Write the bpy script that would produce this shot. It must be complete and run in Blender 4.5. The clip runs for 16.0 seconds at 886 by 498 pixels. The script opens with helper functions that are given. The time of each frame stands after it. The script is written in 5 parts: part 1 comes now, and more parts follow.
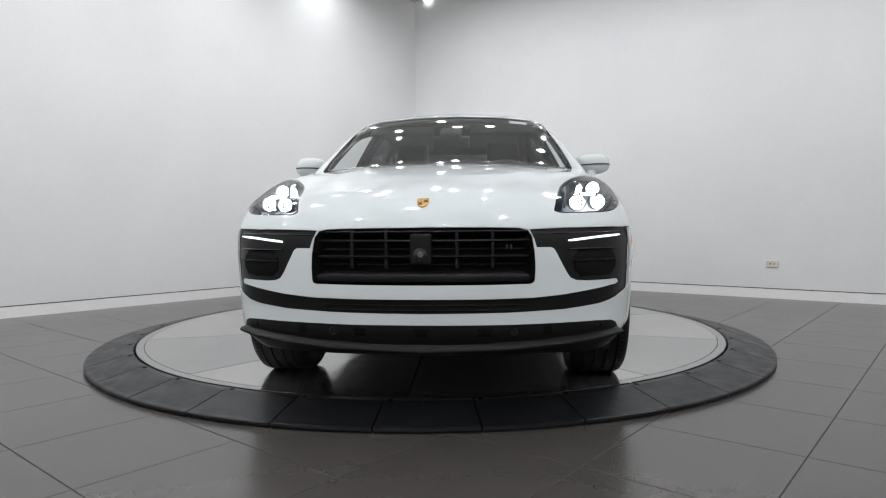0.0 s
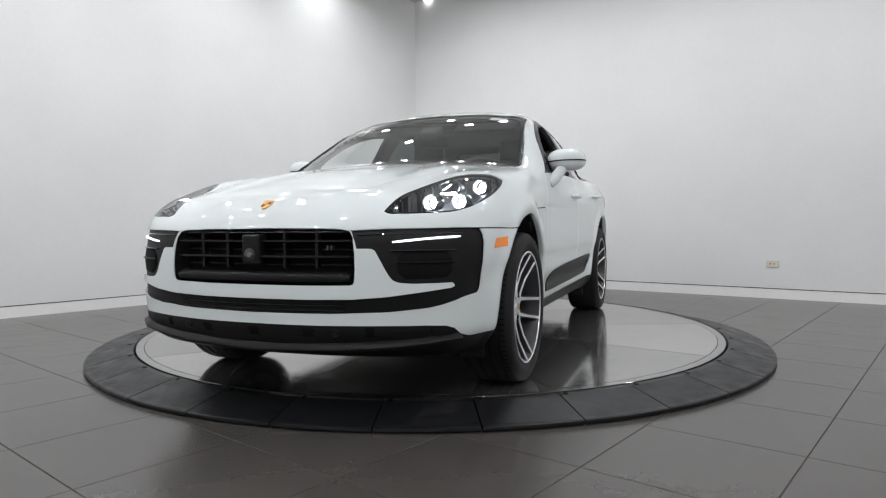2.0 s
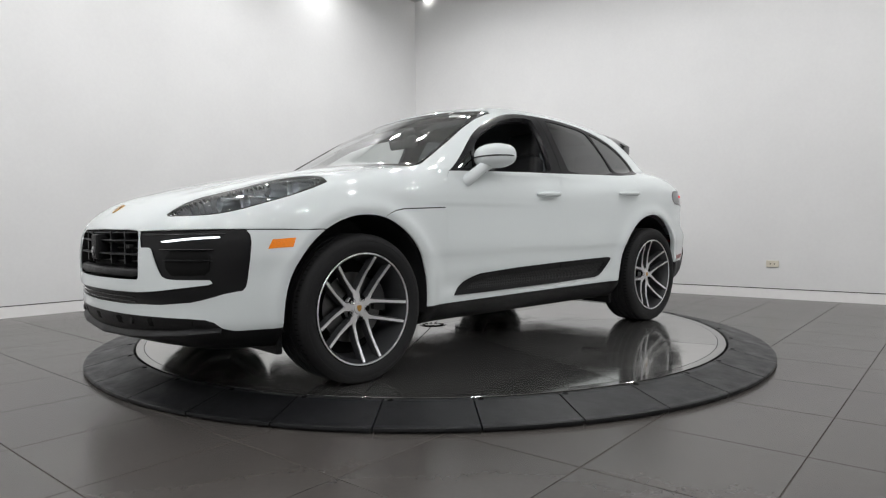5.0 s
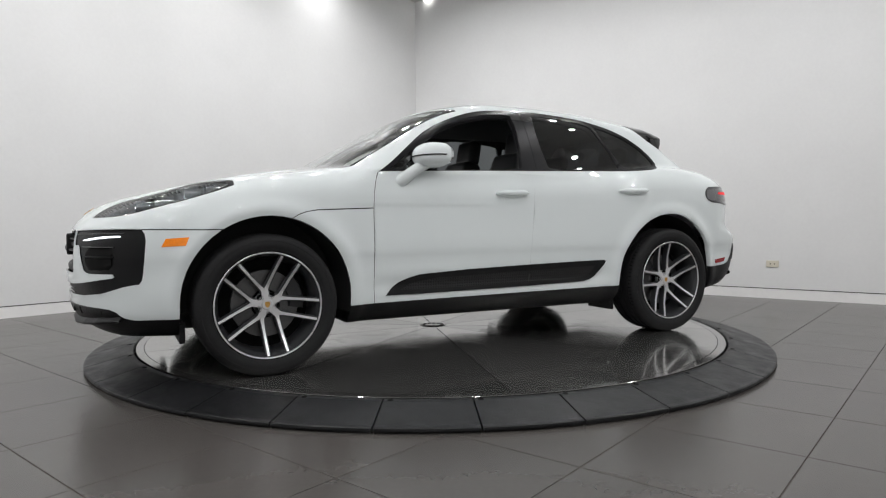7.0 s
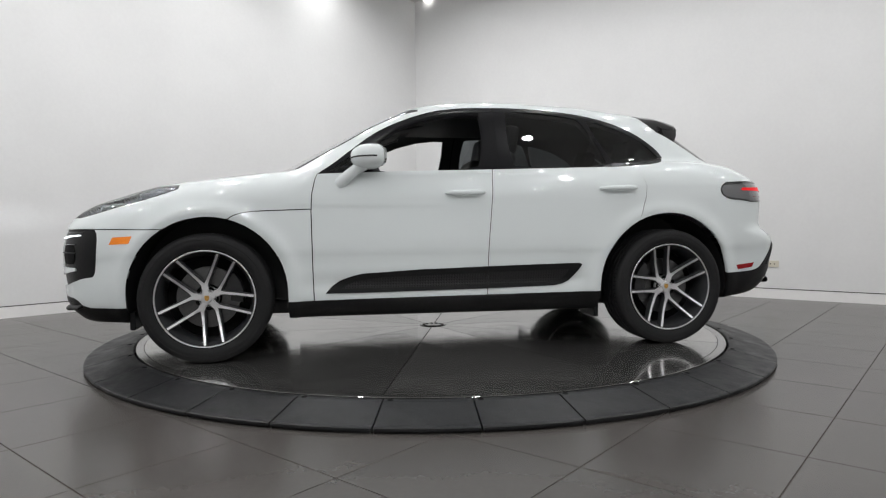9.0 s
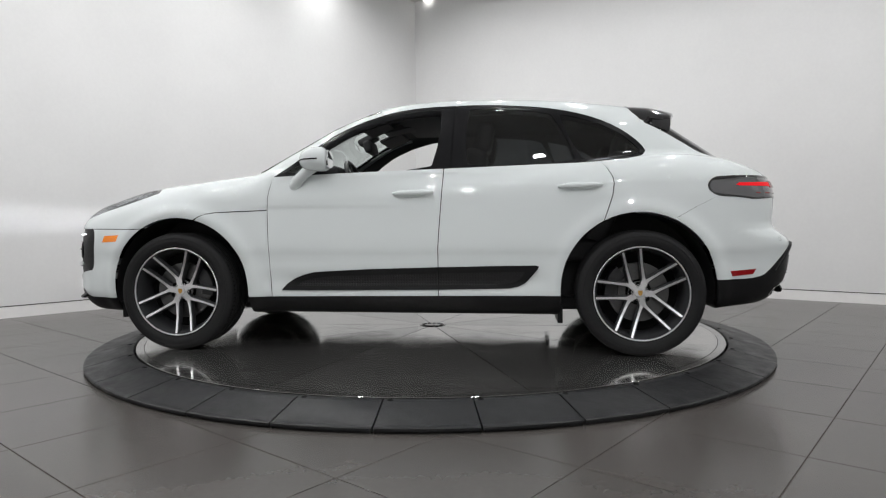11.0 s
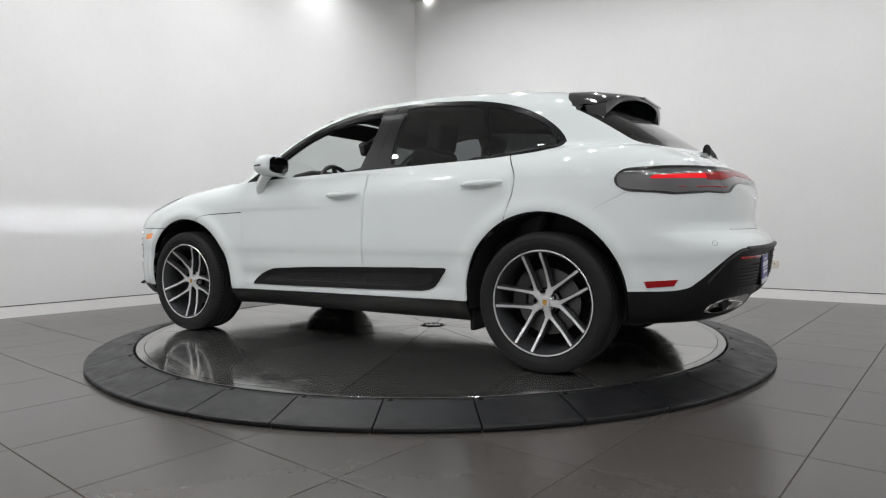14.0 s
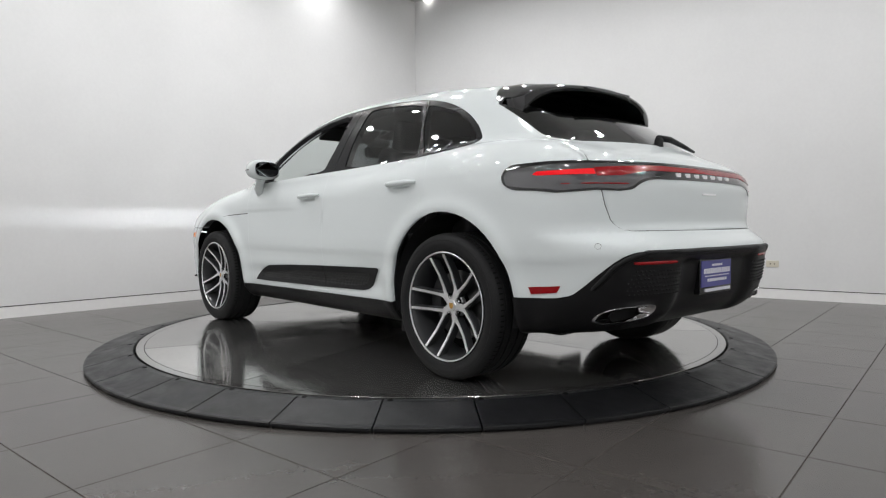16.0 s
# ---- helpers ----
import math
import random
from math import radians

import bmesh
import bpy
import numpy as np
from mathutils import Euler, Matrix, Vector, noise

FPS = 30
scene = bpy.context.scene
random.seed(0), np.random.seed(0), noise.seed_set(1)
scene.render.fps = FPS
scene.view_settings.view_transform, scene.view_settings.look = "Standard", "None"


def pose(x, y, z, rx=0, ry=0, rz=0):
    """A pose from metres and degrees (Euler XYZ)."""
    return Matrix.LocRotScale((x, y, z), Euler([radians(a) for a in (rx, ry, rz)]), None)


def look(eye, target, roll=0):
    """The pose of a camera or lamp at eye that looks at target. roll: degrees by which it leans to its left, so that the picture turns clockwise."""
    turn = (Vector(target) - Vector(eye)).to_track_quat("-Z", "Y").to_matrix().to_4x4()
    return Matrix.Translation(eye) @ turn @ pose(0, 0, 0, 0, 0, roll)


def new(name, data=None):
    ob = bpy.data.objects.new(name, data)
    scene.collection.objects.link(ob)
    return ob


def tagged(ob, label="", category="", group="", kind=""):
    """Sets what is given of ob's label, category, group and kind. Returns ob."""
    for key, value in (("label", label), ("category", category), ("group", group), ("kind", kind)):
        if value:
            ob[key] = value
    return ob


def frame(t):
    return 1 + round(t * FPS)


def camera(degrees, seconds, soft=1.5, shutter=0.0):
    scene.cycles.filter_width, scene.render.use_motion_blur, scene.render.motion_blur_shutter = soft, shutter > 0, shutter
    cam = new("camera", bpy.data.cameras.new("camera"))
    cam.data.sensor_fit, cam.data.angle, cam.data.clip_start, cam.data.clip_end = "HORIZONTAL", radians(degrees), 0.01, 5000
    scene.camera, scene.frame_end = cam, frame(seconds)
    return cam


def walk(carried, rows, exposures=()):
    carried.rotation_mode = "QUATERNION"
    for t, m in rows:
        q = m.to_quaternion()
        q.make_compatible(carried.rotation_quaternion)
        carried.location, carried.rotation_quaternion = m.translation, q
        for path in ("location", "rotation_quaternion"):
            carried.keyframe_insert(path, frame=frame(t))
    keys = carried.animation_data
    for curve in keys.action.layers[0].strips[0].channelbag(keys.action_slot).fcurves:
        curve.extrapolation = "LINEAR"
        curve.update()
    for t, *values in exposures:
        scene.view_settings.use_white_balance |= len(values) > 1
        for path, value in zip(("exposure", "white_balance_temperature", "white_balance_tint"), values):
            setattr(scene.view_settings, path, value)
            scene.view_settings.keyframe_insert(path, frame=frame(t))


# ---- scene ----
cam = camera(69.39, 16.0, soft=1.2)
EYE = Vector((0, -4.88, 0.8457))
AIM = look(EYE, EYE + Vector((0.01659, 0.9991, -0.03912)), -0.41)
walk(cam, [(0.0, AIM), (16.0, AIM)], exposures=[(0.0, 0.0, 6330, 10), (2.5, 0.0, 6400, 10), (4.0, 0.0, 6500, 10), (16.0, 0.0, 6500, 10)])

# ---- light ----
world = bpy.data.worlds.new("world")
scene.world = world
world.use_nodes = True
world.node_tree.nodes["Background"].inputs[0].default_value = (0.8, 0.85, 0.9, 1)
world.node_tree.nodes["Background"].inputs[1].default_value = 0.3
CEIL = 4.25
CORNER = Vector((-0.237, 5.094))
DIR_L, DIR_R = Vector((-0.6798, -0.7334)), Vector((0.7964, -0.6047))
LAMP_W = 6.6
WASH_W = 13.3
FILL_W = 11.0


def ceiling_spots():
    """Rows of small round lamps over the turntable, as (x, y)."""
    out = []
    for i in range(4):
        for j in range(5):
            u, v = -3.45 + 2.0 * i, 1.8 - 1.65 * j
            out.append((0.735 * u + 0.678 * v + 0.10, -0.678 * u + 0.735 * v - 0.2))
    return out


def wall_washers():
    """A close row of lamps along each wall, as (x, y)."""
    out = []
    for d, far in ((DIR_L, DIR_R), (DIR_R, DIR_L)):
        for k in range(8 if d is DIR_L else 7):
            q = CORNER + d * ((1.5 if d is DIR_L else 2.7) + 1.15 * k) + far * 1.6
            out.append((q.x, q.y))
        for k in range(5):
            q = CORNER + d * (2.0 + 1.6 * k) + far * 9.3
            out.append((q.x, q.y))
    return out


# Unseen spots behind the camera, added to brighten the car's upright sides.
FILL_SPOTS = [(-3.4, -6.0), (-1.2, -6.9), (1.2, -6.9), (3.4, -6.0)]


def ceiling_glow(m, watts, size, spread):
    data = bpy.data.lights.new("ceiling_glow", "AREA")
    data.shape, data.size, data.energy, data.spread = "DISK", size, watts, radians(spread)
    data.color = (1.0, 1.0, 1.01)
    new("ceiling_glow", data).matrix_world = m


for sx, sy in ceiling_spots():
    ceiling_glow(pose(sx, sy, CEIL - 0.03), LAMP_W, 0.15, 168)
for sx, sy in wall_washers():
    ceiling_glow(pose(sx, sy, CEIL - 0.03), WASH_W, 0.11, 168)
for sx, sy in FILL_SPOTS:
    ceiling_glow(look((sx, sy, CEIL - 0.13), (sx * 0.25, 1.0, 0.9)), FILL_W, 0.16, 120)


# ---- materials ----
def material(name, base, rough=0.5, metal=0.0, grain=0.0, scale=40.0, bump=0.0, bscale=200.0, coat=0.0,
             rvar=0.0, spec=0.5, broad=0.0, glow=0.0, glow_color=None):
    """Principled surface with colour variation at two scales, gloss variation and fine relief."""
    m = bpy.data.materials.new(name)
    m.use_nodes = True
    nt = m.node_tree
    b = nt.nodes["Principled BSDF"]
    b.inputs["Base Color"].default_value = (*base, 1)
    b.inputs["Roughness"].default_value = rough
    b.inputs["Metallic"].default_value = metal
    b.inputs["Specular IOR Level"].default_value = spec
    b.inputs["Coat Weight"].default_value = coat
    b.inputs["Coat Roughness"].default_value = 0.02
    if glow:
        b.inputs["Emission Color"].default_value = (*(glow_color or base), 1)
        b.inputs["Emission Strength"].default_value = glow
    geo = nt.nodes.new("ShaderNodeTexCoord")

    def tex(s, detail=4.0):
        n = nt.nodes.new("ShaderNodeTexNoise")
        n.inputs["Scale"].default_value = s
        n.inputs["Detail"].default_value = detail
        nt.links.new(geo.outputs["Object"], n.inputs["Vector"])
        return n.outputs["Fac"]

    if grain or broad:
        col = None
        for amount, s in ((grain, scale), (broad, scale / 18)):
            if not amount:
                continue
            mix = nt.nodes.new("ShaderNodeMix")
            mix.data_type, mix.blend_type = "RGBA", "MULTIPLY"
            mix.inputs["Factor"].default_value = 1.0
            ramp = nt.nodes.new("ShaderNodeMapRange")
            ramp.inputs["From Min"].default_value, ramp.inputs["From Max"].default_value = 0.3, 0.7
            ramp.inputs["To Min"].default_value, ramp.inputs["To Max"].default_value = 1 - amount, 1 + amount
            nt.links.new(tex(s), ramp.inputs["Value"])
            if col is None:
                mix.inputs["A"].default_value = (*base, 1)
            else:
                nt.links.new(col, mix.inputs["A"])
            nt.links.new(ramp.outputs[0], mix.inputs["B"])
            col = mix.outputs["Result"]
        nt.links.new(col, b.inputs["Base Color"])
    if rvar:
        ramp = nt.nodes.new("ShaderNodeMapRange")
        ramp.inputs["From Min"].default_value, ramp.inputs["From Max"].default_value = 0.3, 0.7
        ramp.inputs["To Min"].default_value, ramp.inputs["To Max"].default_value = max(rough - rvar, 0.01), rough + rvar
        nt.links.new(tex(scale / 6), ramp.inputs["Value"])
        nt.links.new(ramp.outputs[0], b.inputs["Roughness"])
    if bump:
        bn = nt.nodes.new("ShaderNodeBump")
        bn.inputs["Strength"].default_value = bump
        bn.inputs["Distance"].default_value = 0.002
        nt.links.new(tex(bscale, 2.0), bn.inputs["Height"])
        nt.links.new(bn.outputs[0], b.inputs["Normal"])
    return m


def glass(name, tint, gloss=1.0, ior=1.5):
    """Thin pane: what is behind shows through the tint, the rest is mirrored."""
    m = bpy.data.materials.new(name)
    m.use_nodes = True
    nt = m.node_tree
    out = nt.nodes["Material Output"]
    nt.nodes.remove(nt.nodes["Principled BSDF"])
    tr, gl = nt.nodes.new("ShaderNodeBsdfTransparent"), nt.nodes.new("ShaderNodeBsdfGlossy")
    lw, mix = nt.nodes.new("ShaderNodeLayerWeight"), nt.nodes.new("ShaderNodeMixShader")
    power, ramp = nt.nodes.new("ShaderNodeMath"), nt.nodes.new("ShaderNodeMapRange")
    lw.inputs["Blend"].default_value = 0.5
    power.operation = "POWER"
    power.inputs[1].default_value = 4.0
    ramp.inputs["To Min"].default_value = 2 * ((ior - 1) / (ior + 1)) ** 2
    tr.inputs[0].default_value = (*tint, 1)
    gl.inputs["Color"].default_value = (gloss, gloss, gloss, 1)
    gl.inputs["Roughness"].default_value = 0.01
    nt.links.new(lw.outputs["Facing"], power.inputs[0])
    nt.links.new(power.outputs[0], ramp.inputs["Value"])
    nt.links.new(ramp.outputs[0], mix.inputs[0])
    nt.links.new(tr.outputs[0], mix.inputs[1])
    nt.links.new(gl.outputs[0], mix.inputs[2])
    nt.links.new(mix.outputs[0], out.inputs[0])
    return m


def tint_pieces(m, amount):
    """Lets each loose piece differ a little in tone."""
    nt = m.node_tree
    b = nt.nodes["Principled BSDF"]
    info = nt.nodes.new("ShaderNodeObjectInfo")
    ramp = nt.nodes.new("ShaderNodeMapRange")
    ramp.inputs["To Min"].default_value, ramp.inputs["To Max"].default_value = 1 - amount, 1 + amount
    mix = nt.nodes.new("ShaderNodeMix")
    mix.data_type, mix.blend_type = "RGBA", "MULTIPLY"
    mix.inputs["Factor"].default_value = 1.0
    link = b.inputs["Base Color"].links[0] if b.inputs["Base Color"].links else None
    if link:
        nt.links.new(link.from_socket, mix.inputs["A"])
    else:
        mix.inputs["A"].default_value = b.inputs["Base Color"].default_value
    nt.links.new(info.outputs["Random"], ramp.inputs["Value"])
    nt.links.new(ramp.outputs[0], mix.inputs["B"])
    nt.links.new(mix.outputs["Result"], b.inputs["Base Color"])


def brush(m, amount):
    """Brushing lines along each piece's own length."""
    nt = m.node_tree
    b = nt.nodes["Principled BSDF"]
    way = nt.nodes.new("ShaderNodeVectorTransform")
    way.vector_type, way.convert_from, way.convert_to = "VECTOR", "OBJECT", "WORLD"
    way.inputs[0].default_value = (0.35, 0.94, 0)
    nt.links.new(way.outputs[0], b.inputs["Tangent"])
    b.inputs["Anisotropic"].default_value = amount
    # dried smears and scuffs
    geo, n = nt.nodes.new("ShaderNodeTexCoord"), nt.nodes.new("ShaderNodeTexNoise")
    n.inputs["Scale"].default_value, n.inputs["Detail"].default_value, n.inputs["Distortion"].default_value = 3.2, 7.0, 1.2
    nt.links.new(geo.outputs["Object"], n.inputs["Vector"])
    ramp, add = nt.nodes.new("ShaderNodeMapRange"), nt.nodes.new("ShaderNodeMath")
    ramp.inputs["From Min"].default_value, ramp.inputs["From Max"].default_value = 0.56, 0.66
    ramp.inputs["To Max"].default_value = 0.05
    nt.links.new(n.outputs["Fac"], ramp.inputs["Value"])
    nt.links.new(ramp.outputs[0], add.inputs[0])
    nt.links.new(b.inputs["Roughness"].links[0].from_socket, add.inputs[1])
    nt.links.new(add.outputs[0], b.inputs["Roughness"])


WALL = material("wall_paint", (0.70, 0.70, 0.695), 0.75, grain=0.012, scale=30, broad=0.02, bump=0.08, bscale=350)
BOARD = material("board_paint", (0.80, 0.79, 0.78), 0.45, grain=0.02, scale=20)
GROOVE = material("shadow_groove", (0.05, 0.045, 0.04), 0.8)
CEILING = material("ceiling_paint", (0.62, 0.62, 0.61), 0.8, grain=0.02, scale=20)
TILE = material("floor_tile", (0.068, 0.062, 0.0575), 0.25, grain=0.03, scale=40, broad=0.06, rvar=0.01, spec=0.6)
tint_pieces(TILE, 0.05)
GROUT = material("grout", (0.055, 0.046, 0.040), 0.85, grain=0.2, scale=60)
RUBBER = material("rubber_mat", (0.0095, 0.0098, 0.0108), 0.40, spec=0.3, grain=0.18, scale=70, broad=0.12, bump=0.25, bscale=420, rvar=0.08)
tint_pieces(RUBBER, 0.10)
STEEL = material("brushed_steel", (0.46, 0.455, 0.44), 0.10, metal=0.92, grain=0.06, scale=14, broad=0.08, rvar=0.045)
brush(STEEL, 0.55)
tint_pieces(STEEL, 0.22)
BLACK_GAP = material("gap_black", (0.006, 0.006, 0.006), 0.7, spec=0.1)
PAINT = material("white_car_paint", (0.685, 0.725, 0.725), 0.4, coat=1.0, grain=0.004, scale=300, spec=0.0)
TRIM = material("black_textured_plastic", (0.0075, 0.0075, 0.008), 0.42, grain=0.12, scale=300, bump=0.2, bscale=900, spec=0.2)
HEXMESH = material("honeycomb_plastic", (0.013, 0.013, 0.0135), 0.42, spec=0.25)


def honeycomb(m, pitch):
    """Small raised cells seen from the side."""
    nt = m.node_tree
    geo, cells, bn = nt.nodes.new("ShaderNodeTexCoord"), nt.nodes.new("ShaderNodeTexVoronoi"), nt.nodes.new("ShaderNodeBump")
    flat, ramp = nt.nodes.new("ShaderNodeMapping"), nt.nodes.new("ShaderNodeMapRange")
    flat.inputs["Scale"].default_value = (1, 0, 1)
    cells.inputs["Scale"].default_value, cells.inputs["Randomness"].default_value = 1 / pitch, 0.15
    ramp.inputs["From Min"].default_value, ramp.inputs["From Max"].default_value = 0.2, 0.5
    bn.inputs["Strength"].default_value, bn.inputs["Distance"].default_value = 0.5, 0.003
    nt.links.new(geo.outputs["Object"], flat.inputs["Vector"])
    nt.links.new(flat.outputs[0], cells.inputs["Vector"])
    nt.links.new(cells.outputs["Distance"], ramp.inputs["Value"])
    nt.links.new(ramp.outputs[0], bn.inputs["Height"])
    nt.links.new(bn.outputs[0], nt.nodes["Principled BSDF"].inputs["Normal"])


honeycomb(HEXMESH, 0.016)
GLOSSBLACK = material("gloss_black", (0.010, 0.010, 0.011), 0.08, coat=0.6)
LINING = material("dark_cabin_trim", (0.018, 0.018, 0.019), 0.7, grain=0.2, scale=120)
LEATHER = material("black_leather", (0.022, 0.022, 0.024), 0.45, grain=0.15, scale=90, bump=0.2, bscale=500)
TYRE = material("tyre_rubber", (0.013, 0.013, 0.0135), 0.62, grain=0.15, scale=120, bump=0.2, bscale=600, spec=0.2)
RIMDARK = material("dark_grey_rim_paint", (0.034, 0.035, 0.037), 0.30, spec=0.4)
RIMFACE = material("machined_aluminium", (0.85, 0.85, 0.86), 0.36, metal=1.0, grain=0.03, scale=80)
CHROME = material("chrome", (0.80, 0.80, 0.81), 0.07, metal=1.0)
DISCMETAL = material("brake_disc_steel", (0.13, 0.13, 0.13), 0.35, metal=1.0, grain=0.1, scale=100)
CALIPER = material("black_caliper", (0.02, 0.02, 0.022), 0.3)
AMBER = material("amber_lens", (0.72, 0.19, 0.003), 0.22, coat=0.5, glow=0.16, glow_color=(1.0, 0.26, 0.0), grain=0.12, scale=150)
RED = material("red_lens", (0.27, 0.004, 0.007), 0.2, coat=0.35, spec=0.2)
REDLIT = material("lit_red_lens", (0.22, 0.003, 0.005), 0.35, spec=0.15, glow=0.62, glow_color=(1.0, 0.004, 0.012))
SMOKE = material("smoked_lamp_lens", (0.10, 0.10, 0.105), 0.08, coat=1.0, metal=0.3)
LEDLIT = material("lit_white_led", (1, 1, 1), 0.2, glow=1.7, glow_color=(0.90, 0.96, 1.0))
PROJECTOR = material("lit_projector", (1, 1, 1), 0.2, glow=40.0, glow_color=(0.92, 0.97, 1.0))
LAMPBED = material("lamp_reflector", (0.24, 0.245, 0.255), 0.30, metal=0.3, grain=0.2, scale=60)
LAMPGREY = material("lamp_bezel_grey", (0.16, 0.165, 0.17), 0.22, metal=0.5)
GOLD = material("gold_enamel", (0.62, 0.36, 0.10), 0.28, metal=0.6, grain=0.25, scale=90)
ENAMEL = material("dark_enamel", (0.10, 0.02, 0.015), 0.3)
PLATEBLUE = material("blue_plate", (0.07, 0.07, 0.27), 0.4)
PLATEINK = material("white_ink", (0.75, 0.75, 0.80), 0.5)
LETTER = material("silver_lettering", (0.88, 0.88, 0.89), 0.35)
CLEAR = glass("clear_glass", (0.93, 0.96, 0.95), 0.9)
SCREEN = glass("windscreen_glass", (0.84, 0.90, 0.88), 1.0, 1.6)
PILLAR = material("satin_black", (0.010, 0.010, 0.011), 0.25, spec=0.12)
GRILLEBLACK = material("grille_black", (0.007, 0.007, 0.008), 0.35, spec=0.3)
BEAM = material("lit_beam_strip", (1, 1, 1), 0.2, glow=20000.0, glow_color=(0.90, 0.97, 1.0))
TINTED = glass("privacy_glass", (0.15, 0.16, 0.165), 1.0, 1.45)
REARGLASS = glass("rear_privacy_glass", (0.07, 0.075, 0.08), 1.0, 1.6)
LENS = glass("headlamp_lens", (0.94, 0.96, 0.97), 0.5, 1.4)
SOCKET = material("ivory_plastic", (0.62, 0.58, 0.48), 0.4)
STICKER = material("paper_sticker", (0.75, 0.76, 0.74), 0.6)
GLOWDISC = material("lamp_diffuser", (1, 1, 1), 0.5, glow=8.0, glow_color=(1.0, 0.985, 0.96))
MIRROR = material("mirror_glass", (0.75, 0.77, 0.78), 0.02, metal=1.0)


# ---- mesh helpers ----
def finish(ob, parent=None, label=""):
    if parent:
        ob.parent = parent
    if label:
        ob["label"] = label
    return ob


def part(name, bm, mat, parent=None, label="", smooth=False, sharp=None):
    """Links a bmesh as one mesh object."""
    me = bpy.data.meshes.new(name)
    bmesh.ops.recalc_face_normals(bm, faces=bm.faces[:])
    bm.to_mesh(me)
    bm.free()
    me.materials.append(mat)
    if smooth:
        me.polygons.foreach_set("use_smooth", [True] * len(me.polygons))
        if sharp:
            me.set_sharp_from_angle(angle=radians(sharp))
    return finish(new(name, me), parent, label)


def mesh_part(name, verts, faces, mat, parent=None, label="", smooth=False, normals=None, sharp=None):
    me = bpy.data.meshes.new(name)
    me.from_pydata([tuple(v) for v in verts], [], [tuple(f) for f in faces])
    me.materials.append(mat)
    me.update()
    if smooth or normals is not None:
        me.polygons.foreach_set("use_smooth", [True] * len(me.polygons))
    if normals is not None:
        me.normals_split_custom_set_from_vertices([tuple(n) for n in normals])
    elif sharp:
        me.set_sharp_from_angle(angle=radians(sharp))
    return finish(new(name, me), parent, label)


def box(bm, x0, x1, y0, y1, z0, z1, m=None, bevel=0.0):
    r = bmesh.ops.create_cube(bm, size=1.0)
    vs = r["verts"]
    for v in vs:
        v.co = Vector(((x0 + x1) / 2 + v.co.x * (x1 - x0), (y0 + y1) / 2 + v.co.y * (y1 - y0), (z0 + z1) / 2 + v.co.z * (z1 - z0)))
        if m:
            v.co = m @ v.co
    if bevel:
        es = {e for v in vs for e in v.link_edges}
        bmesh.ops.bevel(bm, geom=list(es), offset=bevel, segments=3, affect="EDGES", profile=0.6)
    return vs


def lathe(bm, profile, n=64, axis="y", a0=0.0, a1=2 * math.pi, centre=(0, 0, 0)):
    """Turns (radius, along) pairs round an axis."""
    full = abs(a1 - a0 - 2 * math.pi) < 1e-6
    cols = n if full else n + 1
    rings = []
    for i in range(cols):
        a = a0 + (a1 - a0) * i / n
        c, s = math.cos(a), math.sin(a)
        ring = []
        for r, h in profile:
            p = (r * c, h, r * s) if axis == "y" else ((r * c, r * s, h) if axis == "z" else (h, r * c, r * s))
            ring.append(bm.verts.new(Vector(p) + Vector(centre)))
        rings.append(ring)
    for i in range(n):
        A, B = rings[i], rings[(i + 1) % cols]
        for j in range(len(profile) - 1):
            bm.faces.new((A[j], A[j + 1], B[j + 1], B[j]))


def prism(bm, outline, lo, hi, put):
    """Closed prism over an outline of 2D points; put(a, b, h) gives the place."""
    lower = [bm.verts.new(put(a, b, lo)) for a, b in outline]
    upper = [bm.verts.new(put(a, b, hi)) for a, b in outline]
    n = len(outline)
    bm.faces.new(upper)
    bm.faces.new(lower[::-1])
    for i in range(n):
        bm.faces.new((lower[i], lower[(i + 1) % n], upper[(i + 1) % n], upper[i]))


def tube(bm, pts, r, n=10, cap=True):
    """A round bar through points; r is one radius or one for each point."""
    pts = [Vector(q) for q in pts]
    rings = []
    up = Vector((0, 0, 1))
    for i, q in enumerate(pts):
        d = (pts[min(i + 1, len(pts) - 1)] - pts[max(i - 1, 0)]).normalized()
        s = d.cross(up)
        s = s.normalized() if s.length > 0.05 else d.cross(Vector((1, 0, 0))).normalized()
        w = s.cross(d)
        rr = r[i] if isinstance(r, (list, tuple)) else r
        rings.append([bm.verts.new(q + rr * (math.cos(a) * s + math.sin(a) * w)) for a in (2 * math.pi * k / n for k in range(n))])
    for A, B in zip(rings, rings[1:]):
        for k in range(n):
            bm.faces.new((A[k], A[(k + 1) % n], B[(k + 1) % n], B[k]))
    if cap:
        bm.faces.new(rings[0][::-1])
        bm.faces.new(rings[-1])


# ---- the room ----
FAR_L, FAR_R = CORNER + DIR_L * 10.5, CORNER + DIR_R * 10.5
BACK = FAR_L + DIR_R * 10.5
ROOM = [CORNER, FAR_L, BACK, FAR_R]


def wall_slab(name, a, b, z0, z1, thick, mat, inset=0.0, extra=0.0):
    """A slab along a-b whose inner face is inset metres inside the line."""
    d = (b - a).normalized()
    nrm = Vector((-d.y, d.x))
    mid = sum(ROOM, Vector((0, 0))) / 4
    if (mid - a).dot(nrm) < 0:
        nrm = -nrm
    bm = bmesh.new()
    q = [a - d * extra + nrm * inset, b + d * extra + nrm * inset, b + d * extra - nrm * thick, a - d * extra - nrm * thick]
    prism(bm, [(v.x, v.y) for v in q], z0, z1, lambda s, t, h: Vector((s, t, h)))
    return part(name, bm, mat)


